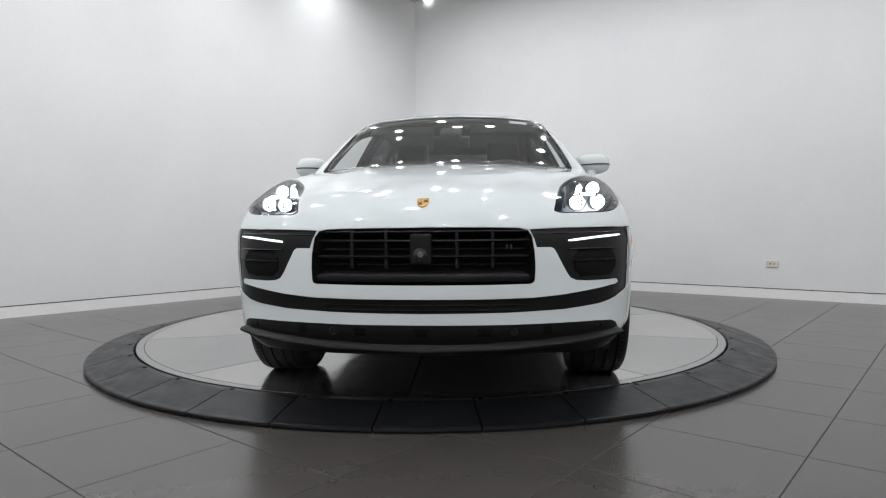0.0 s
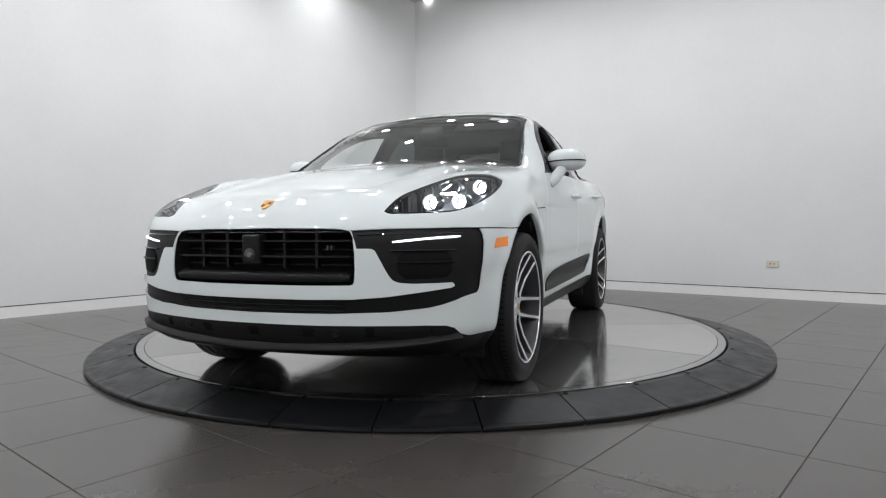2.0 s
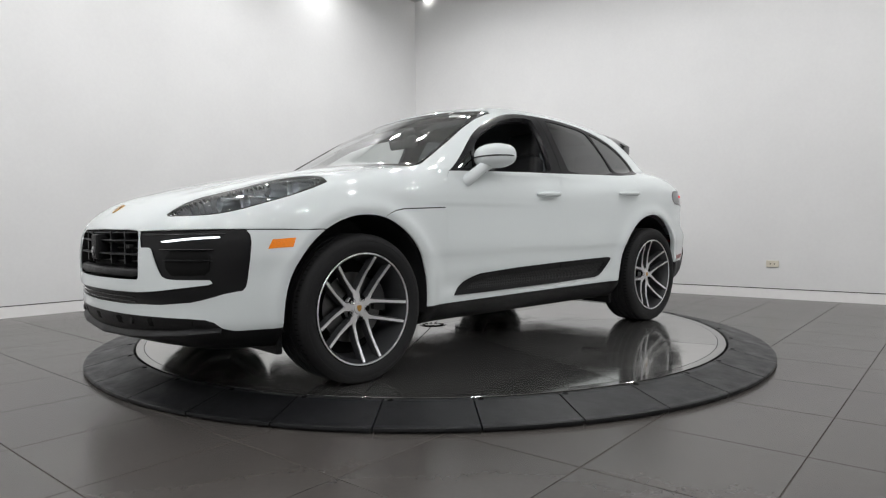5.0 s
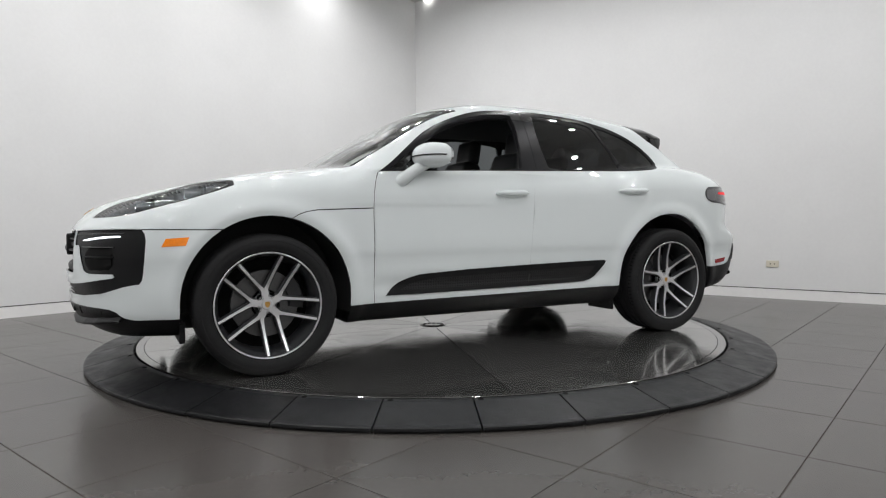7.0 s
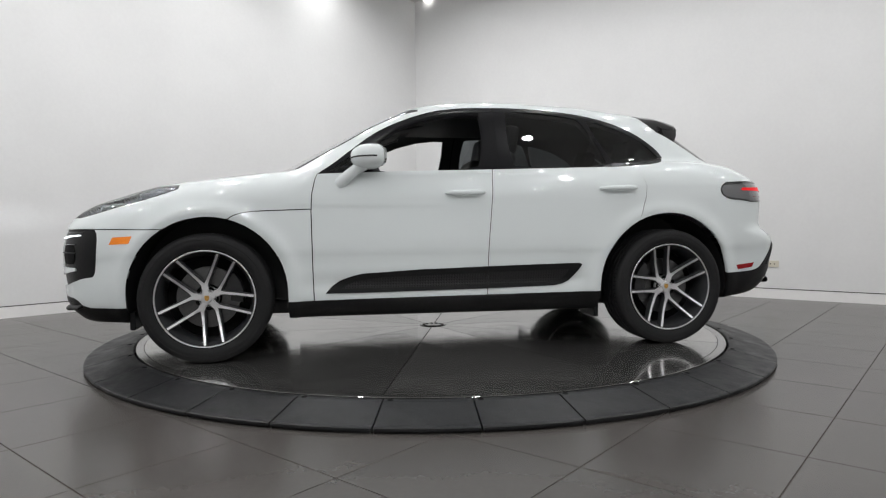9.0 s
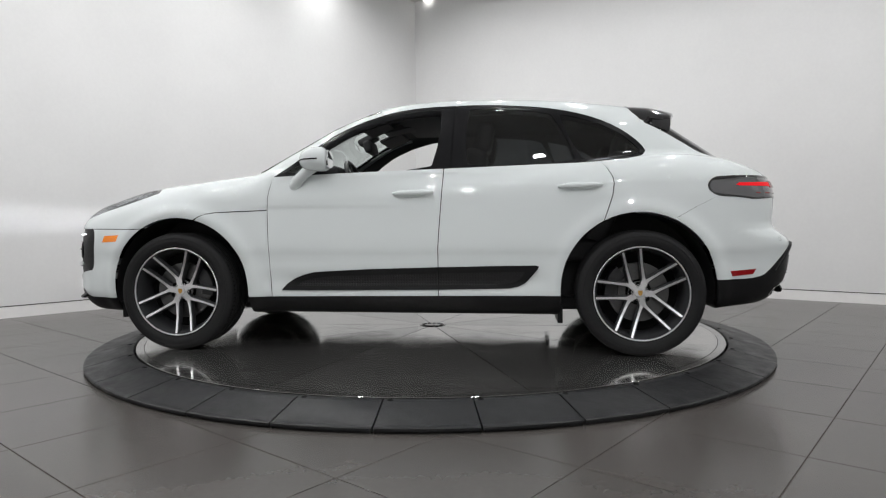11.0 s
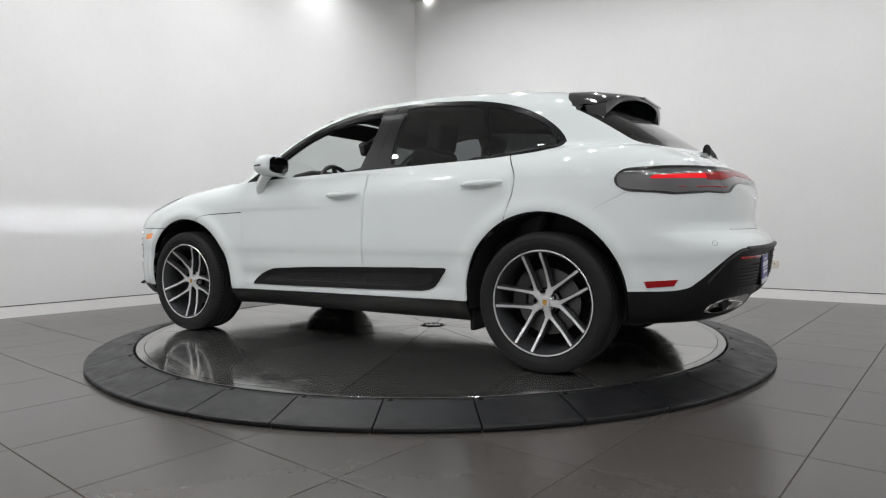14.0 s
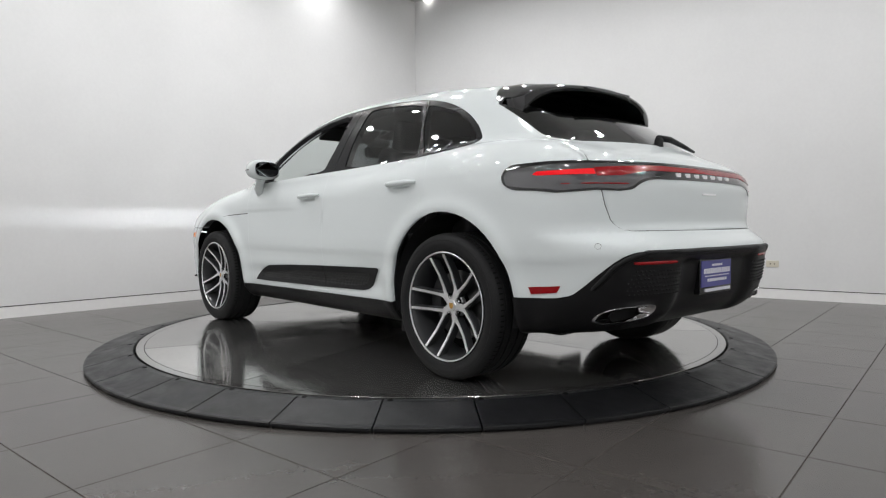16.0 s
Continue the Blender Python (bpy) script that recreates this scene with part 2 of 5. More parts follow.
def build_room():
    names = ("wall_north_west", "wall_south_west", "wall_south_east", "wall_north_east")
    for i, name in enumerate(names):
        a, b = ROOM[i], ROOM[(i + 1) % 4]
        w = wall_slab(name, a, b, 0.114, CEIL + 0.1, 0.2, WALL, 0.0, 0.19 if i % 2 else 0.0)
        tagged(w, "plain white painted showroom wall", "wall", kind="structure")
        # the reveal's shade is in this slab's dark colour
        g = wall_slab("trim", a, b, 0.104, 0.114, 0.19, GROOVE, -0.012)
        tagged(g, "recessed groove above the skirting, its shade put into a dark colour", "trim", kind="structure")
        s = wall_slab("baseboard", a, b, 0.0, 0.104, 0.19, BOARD, 0.002 if i % 2 else 0.0)
        tagged(s, "flush white painted skirting board", "baseboard", kind="structure")
    bm = bmesh.new()
    c = sum(ROOM, Vector((0, 0))) / 4
    prism(bm, [tuple(c + (v - c) * 1.05) for v in ROOM], CEIL + 0.0, CEIL + 0.12, lambda s, t, h: Vector((s, t, h)))
    tagged(part("ceiling", bm, CEILING), "pale grey flat ceiling with recessed lamps", "ceiling", kind="structure")
    bm = bmesh.new()
    prism(bm, [tuple(c + (v - c) * 1.05) for v in ROOM], -0.1, -0.003, lambda s, t, h: Vector((s, t, h)))
    floor = tagged(part("floor", bm, GROUT), "large matt grey porcelain floor tiles", "floor", kind="structure")
    return floor


def build_lamps():
    # housings for the added fill spots, out of view
    for sx, sy in FILL_SPOTS:
        root = new("spotlight")
        root.matrix_basis = pose(sx, sy, CEIL)
        tagged(root, "unseen white ceiling spotlight added as fill for the car's sides", "ceiling lamp", "ceiling spotlights")
        bm = bmesh.new()
        lathe(bm, [(0.0005, 0.0), (0.05, 0.0), (0.05, -0.02), (0.012, -0.025), (0.012, -0.07), (0.0005, -0.07)], 24, "z")
        part("mount", bm, BOARD, root)
        bm = bmesh.new()
        lathe(bm, [(0.0005, 0.11), (0.07, 0.10), (0.088, 0.0), (0.088, -0.012), (0.083, -0.012), (0.083, 0.004), (0.0005, 0.004)], 28, "z")
        can = part("lamp_head", bm, BOARD, root, smooth=True, sharp=40)
        can.matrix_basis = Matrix.Translation((-sx, -sy, -CEIL)) @ look((sx, sy, CEIL - 0.13), (sx * 0.25, 1.0, 0.9)) @ pose(0, 0, 0.014)
    for sx, sy in [*ceiling_spots(), *wall_washers(), (-0.03, 4.93)]:
        root = new("downlight")
        root.matrix_basis = pose(sx, sy, CEIL)
        tagged(root, "round recessed ceiling downlight with white rim", "ceiling lamp", "ceiling downlights")
        bm = bmesh.new()
        lathe(bm, [(0.082, 0.0), (0.105, 0.0), (0.105, -0.010), (0.092, -0.018), (0.080, -0.014), (0.080, 0.0)], 32, "z")
        part("rim", bm, BOARD, root, smooth=True, sharp=40)
        bm = bmesh.new()
        lathe(bm, [(0.0005, -0.006), (0.079, -0.006), (0.079, -0.001)], 32, "z")
        part("diffuser", bm, GLOWDISC, root, "lit white diffuser")


def build_outlet():
    at = Vector((3.735, 2.0776))
    ang = math.degrees(math.atan2(DIR_R.y, DIR_R.x))
    root = new("wall_outlet")
    root.matrix_basis = pose(at.x, at.y, 0.382, 0, 0, ang)
    tagged(root, "ivory double wall socket on the white wall", "outlet")
    bm = bmesh.new()
    box(bm, -0.062, 0.062, -0.008, 0.004, -0.036, 0.036, bevel=0.003)
    part("cover_plate", bm, SOCKET, root)
    for s in (-0.02, 0.02):
        bm = bmesh.new()
        box(bm, s - 0.006, s + 0.006, -0.0095, -0.0075, -0.007, 0.007)
        part("socket_slot", bm, GROOVE, root)


# ---- turntable ----
R_IN, R_OUT, Z_DISC = 2.055, 2.340, 0.073


def build_ring():
    root = new("turntable_ring")
    tagged(root, "black rubber ramp mats in a ring round the turntable", "turntable surround")
    count = 33
    step = 2 * math.pi / count
    n = 8
    half = step / 2 - 0.0016
    verts, faces = [], []
    # thin mats that slope to a blunt outer edge, which stands on a shorter recessed foot
    prof = [(R_IN + 0.012, 0.0), (R_IN + 0.012, 0.066), (R_IN + 0.018, 0.072), (R_IN + 0.05, 0.0725), (R_OUT - 0.03, 0.0285), (R_OUT - 0.008, 0.0262), (R_OUT - 0.001, 0.0225),
            (R_OUT, 0.012), (R_OUT - 0.012, 0.009), (R_OUT - 0.014, 0.0)]
    for i in range(n + 1):
        a = -half + 2 * half * i / n
        for r, z in prof:
            verts.append((r * math.cos(a), r * math.sin(a), z))
    m = len(prof)
    for i in range(n):
        for j in range(m - 1):
            faces.append((i * m + j, (i + 1) * m + j, (i + 1) * m + j + 1, i * m + j + 1))
    faces.append(tuple(range(m)))
    faces.append(tuple(n * m + j for j in range(m))[::-1])
    first = None
    for k in range(count):
        if first is None:
            ob = mesh_part("rubber_mat", verts, faces, RUBBER, root)
            first = ob.data
            bm = bmesh.new()
            bm.from_mesh(first)
            bmesh.ops.recalc_face_normals(bm, faces=bm.faces[:])
            bm.to_mesh(first)
            bm.free()
        else:
            ob = finish(new("rubber_mat", first), root)
        ob.matrix_basis = pose(0, 0, 0, 0, 0, -90.65 + 360 / count * k)
    # a slotted screw by each inner corner
    bm = bmesh.new()
    lathe(bm, [(0.0005, 0.0725), (0.012, 0.0745), (0.014, 0.0725), (0.014, 0.060)], 12, "z")
    me = None
    for k in range(count):
        a = radians(-90.65 + 360 / count * (k + 0.5) + 0.9)
        if me is None:
            ob = part("bolt", bm, BLACK_GAP, root)
            me = ob.data
        else:
            ob = finish(new("bolt", me), root)
        ob.matrix_basis = pose((R_IN + 0.042) * math.cos(a), (R_IN + 0.042) * math.sin(a), 0)
    bm = bmesh.new()
    lathe(bm, [(R_IN - 0.02, 0.03), (R_IN + 0.0115, 0.03), (R_IN + 0.0115, 0.0)], 180, "z")
    part("gap", bm, BLACK_GAP, root)
    return root


def build_disc():
    root = new("turntable_disc")
    tagged(root, "worn brushed steel turntable disc in ten sectors", "turntable")
    # sectors
    step = 2 * math.pi / 10
    n = 18
    me = None
    for k in range(10):
        if me is None:
            bm = bmesh.new()
            g = 0.0028
            pts = []
            r0, r1 = 0.10, R_IN - 0.05
            for i in range(n + 1):
                a = -step / 2 + step * i / n
                e = g / r1 * (1 - 2 * i / n)
                pts.append((r1 * math.cos(a + e), r1 * math.sin(a + e)))
            for i in range(n, -1, -1):
                a = -step / 2 + step * i / n
                e = g / r0 * (1 - 2 * i / n)
                pts.append((r0 * math.cos(a + e), r0 * math.sin(a + e)))
            prism(bm, pts, -0.03, 0.0, lambda a, b, h: Vector((a, b, h)))
            ob = part("steel_sector", bm, STEEL, root)
            me = ob.data
        else:
            ob = finish(new("steel_sector", me), root)
        ob.matrix_basis = pose(0, 0, 0, 0, 0, 38 + 18 + 36 * k)
    bm = bmesh.new()
    lathe(bm, [(R_IN - 0.047, -0.03), (R_IN - 0.047, -0.0005), (R_IN - 0.0015, -0.0005), (R_IN, -0.002), (R_IN, -0.03)], 180, "z")
    part("rim_band", bm, STEEL, root, "bright steel rim band", smooth=True, sharp=30)
    bm = bmesh.new()
    lathe(bm, [(0.0005, -0.006), (R_IN - 0.03, -0.006)], 90, "z")
    part("underplate", bm, BLACK_GAP, root)
    # hub plate with holes round the rim
    bm = bmesh.new()
    lathe(bm, [(0.0005, 0.004), (0.085, 0.004), (0.095, 0.001), (0.095, -0.01)], 48, "z")
    part("hub_plate", bm, STEEL, root, smooth=True, sharp=30)
    bm = bmesh.new()
    lathe(bm, [(0.0005, 0.0065), (0.010, 0.0065), (0.012, 0.003)], 12, "z")
    me = None
    for k in range(12):
        a = 2 * math.pi * k / 12
        if me is None:
            ob = part("hub_bolt", bm, GROOVE, root)
            me = ob.data
        else:
            ob = finish(new("hub_bolt", me), root)
        ob.matrix_basis = pose(0.072 * math.cos(a), 0.072 * math.sin(a), 0)
    return root


# ---- car body as blended solids (x forward, y to its left, z up from the disc) ----
def curve(table):
    """A smooth curve through (at, value) pairs."""
    xs = np.array([a for a, _ in table], float)
    ys = np.array([b for _, b in table], float)
    if xs[0] > xs[-1]:
        xs, ys = xs[::-1], ys[::-1]
    h = np.diff(xs)
    d = np.diff(ys) / h
    m = np.empty_like(ys)
    m[0], m[-1] = d[0], d[-1]
    for i in range(1, len(xs) - 1):
        if d[i - 1] * d[i] <= 0:
            m[i] = 0
        else:
            w1, w2 = 2 * h[i] + h[i - 1], h[i] + 2 * h[i - 1]
            m[i] = (w1 + w2) / (w1 / d[i - 1] + w2 / d[i])

    def f(x):
        x = np.clip(x, xs[0], xs[-1])
        i = np.clip(np.searchsorted(xs, x) - 1, 0, len(h) - 1)
        t = (x - xs[i]) / h[i]
        return ((1 + 2 * t) * (1 - t) ** 2 * ys[i] + t * (1 - t) ** 2 * h[i] * m[i]
                + t * t * (3 - 2 * t) * ys[i + 1] + t * t * (t - 1) * h[i] * m[i + 1])
    return f


DECK = curve([(2.44, 0.72), (2.34, 0.79), (2.278, 0.838), (2.228, 0.866), (2.08, 0.926), (1.865, 0.979), (1.6, 1.034), (1.35, 1.080),
              (1.1, 1.117), (0.95, 1.131), (0.6, 1.135), (0.0, 1.135), (-0.6, 1.15), (-1.2, 1.19), (-1.6, 1.20), (-1.9, 1.175),
              (-2.1, 1.125), (-2.2, 1.085), (-2.4, 0.98)])
DECK_CROWN = curve([(2.4, 0.12), (2.0, 0.125), (1.5, 0.085), (1.0, 0.08), (0.5, 0.075), (-0.6, 0.05), (-1.4, 0.04), (-2.2, 0.05)])
ROOF = curve([(1.5, 0.86), (1.02, 1.138), (0.9, 1.205), (0.75, 1.289), (0.6, 1.368), (0.45, 1.446), (0.3, 1.511), (0.15, 1.560), (0.0, 1.585), (-0.2, 1.600),
              (-0.4, 1.604), (-0.8, 1.596), (-1.2, 1.563), (-1.45, 1.530), (-1.55, 1.49), (-1.75, 1.365), (-1.9, 1.265), (-2.05, 1.16), (-2.2, 1.05)])
ROOF_CROWN = curve([(1.1, 0.19), (0.6, 0.17), (0.25, 0.132), (-0.2, 0.132), (-1.2, 0.14), (-1.5, 0.17), (-1.7, 0.24), (-2.1, 0.26)])
HALF = curve([(2.4, 0.825), (2.1, 0.879), (1.9, 0.897), (1.65, 0.912), (1.4, 0.917), (1.1, 0.902), (0.8, 0.892), (0.3, 0.895), (-0.3, 0.900),
              (-0.8, 0.906), (-1.2, 0.917), (-1.45, 0.919), (-1.7, 0.906), (-1.9, 0.882), (-2.1, 0.842), (-2.4, 0.78)])
SIDE = curve([(0.20, -0.150), (0.25, -0.095), (0.29, -0.060), (0.34, -0.032), (0.40, -0.022), (0.47, -0.016), (0.54, -0.013), (0.59, -0.007), (0.625, 0.0), (0.70, 0.003), (0.80, 0.002), (0.92, 0.0), (1.0, -0.008),
              (1.08, -0.028), (1.2, -0.07)])
CABIN = curve([(1.2, 0.856), (0.75, 0.878), (0.2, 0.876), (-0.4, 0.853), (-0.9, 0.820), (-1.3, 0.782), (-1.6, 0.737), (-1.9, 0.682), (-2.2, 0.622)])
NOSE = curve([(0.18, 2.12), (0.25, 2.21), (0.30, 2.262), (0.36, 2.29), (0.42, 2.295), (0.50, 2.305), (0.60, 2.305), (0.70, 2.297), (0.76, 2.283), (0.82, 2.258), (0.9, 2.20), (1.0, 2.1)])
LOW = curve([(2.4, 0.235), (1.6, 0.225), (-1.6, 0.225), (-1.85, 0.28), (-2.1, 0.30), (-2.4, 0.31)])
TAIL = curve([(0.18, 2.02), (0.25, 2.14), (0.31, 2.235), (0.38, 2.318), (0.46, 2.356), (0.56, 2.372), (0.605, 2.378), (0.64, 2.384), (0.675, 2.372), (0.71, 2.33), (0.735, 2.296), (0.77, 2.282), (0.86, 2.288),
              (0.93, 2.290), (0.98, 2.285), (1.03, 2.268), (1.07, 2.235), (1.12, 2.15), (1.2, 2.0)])


def smax(a, b, k):
    h = np.maximum(k - np.abs(a - b), 0) / k
    return np.maximum(a, b) + h * h * k / 4


def solid(x, y, z):
    y = np.abs(y)
    lump = 0.030 * np.exp(-((y - 0.70) / 0.13) ** 2) * np.exp(-((x - 1.72) / 0.32) ** 2)
    swell = 0.012 * np.exp(-((y - 0.45) / 0.08) ** 2) * np.clip((x - 1.0) / 0.4, 0, 1) * np.clip((2.15 - x) / 0.3, 0, 1)
    deck = (z - DECK(x) + DECK_CROWN(x) * y * y - lump - swell) * 0.95
    scoop = 0.018 * np.exp(-((z - 0.43) / 0.05) ** 2) * np.clip((0.95 - np.abs(x + 0.0)) / 0.25, 0, 1)
    arch_f = 0.020 * np.exp(-((np.hypot(x - 1.39, z - 0.385) - 0.47) / 0.05) ** 2)
    arch_r = 0.014 * np.exp(-((np.hypot(x + 1.385, z - 0.385) - 0.47) / 0.05) ** 2)
    side = y - HALF(x) - SIDE(z) + scoop - arch_f - arch_r
    nose = (x - NOSE(z) - 0.036 + 0.27 * y ** 2 + 0.36 * y ** 8) * 0.9
    tail = (-x - TAIL(z) + 0.10 * y ** 2 + 0.42 * y ** 6) * 0.9
    tail = tail + 0.034 / (1 + np.exp((y - 0.36) / 0.02)) / (1 + np.exp((z - 0.615) / 0.008))
    low = LOW(x) - z
    body = smax(smax(side, deck, 0.15), smax(nose, tail, 0.01), 0.10)
    body = smax(body, low, 0.03)
    up = np.maximum(z - 1.08, 0)
    wall = (y - CABIN(x) + 0.42 * up + 0.27 * up * up) * 0.9
    roof = (z - ROOF(x) + ROOF_CROWN(x) * y * y) * 0.87
    cab = smax(smax(smax(wall, roof, 0.11), 0.9 - z, 0.01), -x - 2.17, 0.02)
    h = np.maximum(0.035 - np.abs(body - cab), 0) / 0.035
    return np.minimum(body, cab) - h * h * 0.035 / 4


def slope(P, e=1e-3):
    x, y, z = P[:, 0], P[:, 1], P[:, 2]
    g = np.stack([solid(x + e, y, z) - solid(x - e, y, z), solid(x, y + e, z) - solid(x, y - e, z), solid(x, y, z + e) - solid(x, y, z - e)], 1)
    return g / (2 * e)


def skin(step=0.020):
    """Meshes the left half of the solid, y >= 0, with its points drawn onto the surface."""
    gx, gy, gz = np.arange(-2.46, 2.44, step), np.arange(0, 1.04, step), np.arange(0.17, 1.68, step)
    F = solid(*np.meshgrid(gx, gy, gz, indexing="ij"))
    S = F < 0
    nx, ny, nz = F.shape
    count = np.zeros((nx - 1, ny - 1, nz - 1), int)
    for a in (0, 1):
        for b in (0, 1):
            for c in (0, 1):
                count += S[a:nx - 1 + a, b:ny - 1 + b, c:nz - 1 + c]
    mixed = (count > 0) & (count < 8)
    index = -np.ones(count.shape, int)
    cells = np.argwhere(mixed)
    index[mixed] = np.arange(len(cells))
    P = np.stack([gx[cells[:, 0]], gy[cells[:, 1]], gz[cells[:, 2]]], 1) + step / 2
    edge = cells[:, 1] == 0
    P[edge, 1] = 0.0
    for _ in range(8):
        g = slope(P)
        g[edge, 1] = 0
        d = solid(P[:, 0], P[:, 1], P[:, 2])
        P = P - np.clip(d / np.maximum((g * g).sum(1), 0.2), -0.02, 0.02)[:, None] * g
    faces = []
    for ax in range(3):
        o = [i for i in range(3) if i != ax]
        A = S[tuple(slice(0, -1) if i == ax else slice(None) for i in range(3))]
        B = S[tuple(slice(1, None) if i == ax else slice(None) for i in range(3))]
        for i, j, k in np.argwhere(A != B):
            q = [i, j, k]
            if q[o[0]] < 1 or q[o[1]] < 1 or q[o[0]] >= count.shape[o[0]] or q[o[1]] >= count.shape[o[1]]:
                continue
            loop = []
            for da, db in ((1, 1), (0, 1), (0, 0), (1, 0)):
                c = list(q)
                c[o[0]] -= da
                c[o[1]] -= db
                loop.append(int(index[tuple(c)]))
            if min(loop) < 0:
                continue
            flip = S[i, j, k] == (ax != 1)
            faces.append(loop[::-1] if not flip else loop)
    return P, faces


class Sheet:
    """A skin that can be cut along outlines seen from the side, the front or above."""

    def __init__(self, P, faces):
        self.v = [tuple(map(float, q)) for q in P]
        self.f = [list(q) for q in faces]
        self.tag = ["body"] * len(faces)

    def cut(self, view, outline, new_tag, only=("body",), where=None):
        ia, ib = {"side": (0, 2), "front": (1, 2), "top": (0, 1)}[view]
        V = self.v
        lo = (min(q[0] for q in outline), min(q[1] for q in outline))
        hi = (max(q[0] for q in outline), max(q[1] for q in outline))

        def touches(f, a0, b0, a1, b1):
            A = [V[i][ia] for i in f]
            B = [V[i][ib] for i in f]
            return not (max(A) < a0 or min(A) > a1 or max(B) < b0 or min(B) > b1)

        near, rest = [], []
        for f, t in zip(self.f, self.tag):
            ok = t in only and touches(f, lo[0], lo[1], hi[0], hi[1])
            if ok and where:
                c = [sum(V[i][k] for i in f) / len(f) for k in range(3)]
                ok = where(*c)
            (near if ok else rest).append((f, t))
        made = {}
        n = len(outline)
        for e in range(n):
            (a0, b0), (a1, b1) = outline[e], outline[(e + 1) % n]
            na, nb = b1 - b0, a0 - a1
            L = math.hypot(na, nb)
            if L < 1e-7:
                continue
            na, nb = na / L, nb / L
            box_ = (min(a0, a1) - 1e-4, min(b0, b1) - 1e-4, max(a0, a1) + 1e-4, max(b0, b1) + 1e-4)
            out = []
            for f, t in near:
                if not touches(f, *box_):
                    out.append((f, t))
                    continue
                d = [(V[i][ia] - a0) * na + (V[i][ib] - b0) * nb for i in f]
                d = [0.0 if abs(q) < 2e-5 else q for q in d]
                if min(d) >= 0 or max(d) <= 0:
                    out.append((f, t))
                    continue
                pos, neg = [], []
                for k in range(len(f)):
                    i, j = f[k], f[(k + 1) % len(f)]
                    di, dj = d[k], d[(k + 1) % len(f)]
                    if di >= 0:
                        pos.append(i)
                    if di <= 0:
                        neg.append(i)
                    if di * dj < 0:
                        key = (min(i, j), max(i, j), e)
                        if key not in made:
                            s = di / (di - dj)
                            V.append(tuple(V[i][k2] + s * (V[j][k2] - V[i][k2]) for k2 in range(3)))
                            made[key] = len(V) - 1
                        pos.append(made[key])
                        neg.append(made[key])
                for q in (pos, neg):
                    if len(q) > 2:
                        out.append((q, t))
            near = out
        for f, t in near:
            a = sum(V[i][ia] for i in f) / len(f)
            b = sum(V[i][ib] for i in f) / len(f)
            inside = False
            for e in range(n):
                (a0, b0), (a1, b1) = outline[e], outline[(e + 1) % n]
                if (b0 > b) != (b1 > b) and a < (a1 - a0) * (b - b0) / (b1 - b0) + a0:
                    inside = not inside
            rest.append((f, new_tag if inside else t))
        self.f = [f for f, _ in rest]
        self.tag = [t for _, t in rest]

    def seam(self, view, line, width=0.0035, only=("body",), where=None, tag="gap"):
        """A narrow gap along an open line."""
        left, right = [], []
        for i, (a, b) in enumerate(line):
            p, q = line[max(i - 1, 0)], line[min(i + 1, len(line) - 1)]
            d = math.hypot(q[0] - p[0], q[1] - p[1])
            na, nb = -(q[1] - p[1]) / d * width / 2, (q[0] - p[0]) / d * width / 2
            left.append((a + na, b + nb))
            right.append((a - na, b - nb))
        for i in range(len(line) - 1):
            self.cut(view, [left[i], left[i + 1], right[i + 1], right[i]], tag, only, where)

    def take(self, name, tags, mat, parent, label="", sides=(1,), depth=0.012, sink=0.0, smooth=True, join=True, back=None):
        """Links the faces with these tags as a part with turned-in edges. sides: 1 left, -1 right, or both in one mesh."""
        fs = [f for f, t in zip(self.f, self.tag) if t in tags]
        if not fs:
            return None
        used = sorted({i for f in fs for i in f})
        at = {i: k for k, i in enumerate(used)}
        P = np.array([self.v[i] for i in used])
        N = slope(P)
        N /= np.maximum(np.linalg.norm(N, axis=1), 1e-6)[:, None]
        cent = P[:, 1] < 1e-4
        N[cent, 1] = 0
        P = P - N * sink
        edges = {}
        for f in fs:
            for k in range(len(f)):
                i, j = at[f[k]], at[f[(k + 1) % len(f)]]
                key = (min(i, j), max(i, j))
                edges[key] = None if key in edges else (i, j)
        rim = [e for e in edges.values() if e and not (cent[e[0]] and cent[e[1]])]
        verts, norms, faces, seen = [], [], [], None
        for s in sides:
            base = len(verts)
            k = np.array([1, s, 1.0])
            verts += [tuple(q) for q in P * k]
            norms += [tuple(q) for q in N * k]
            faces += [[base + at[i] for i in (f if s > 0 else f[::-1])] for f in fs]
            if depth:
                inner = {}
                for i, j in rim:
                    quad = []
                    for q in (i, j):
                        if q not in inner:
                            inner[q] = len(verts)
                            verts.append(tuple((P[q] - N[q] * depth) * k))
                            norms.append(tuple(N[q] * k))
                    loop = [base + i, inner[i], inner[j], base + j]
                    faces.append(loop if s > 0 else loop[::-1])
        return mesh_part(name, verts, faces, mat, parent, label, normals=norms)


# ---- the car ----
def root_of(f, lo, hi):
    for _ in range(40):
        mid = (lo + hi) / 2
        if f(mid) > 0:
            hi = mid
        else:
            lo = mid
    return (lo + hi) / 2


def val(x, y, z):
    return float(solid(np.array([float(x)]), np.array([float(y)]), np.array([float(z)]))[0])


def on_nose(y, z):
    return Vector((root_of(lambda x: val(x, y, z), 1.2, 2.6), y, z))


def on_tail(y, z):
    return Vector((-root_of(lambda x: val(-x, y, z), 1.2, 2.8), y, z))


def on_side(x, z, s=1):
    return Vector((x, s * root_of(lambda y: val(x, y, z), 0.2, 1.3), z))


def on_top(x, y):
    return Vector((x, y, root_of(lambda z: val(x, y, z), 0.8, 2.0)))


def normal_at(p):
    g = slope(np.array([[p[0], p[1], p[2]]]))[0]
    return Vector(g).normalized()


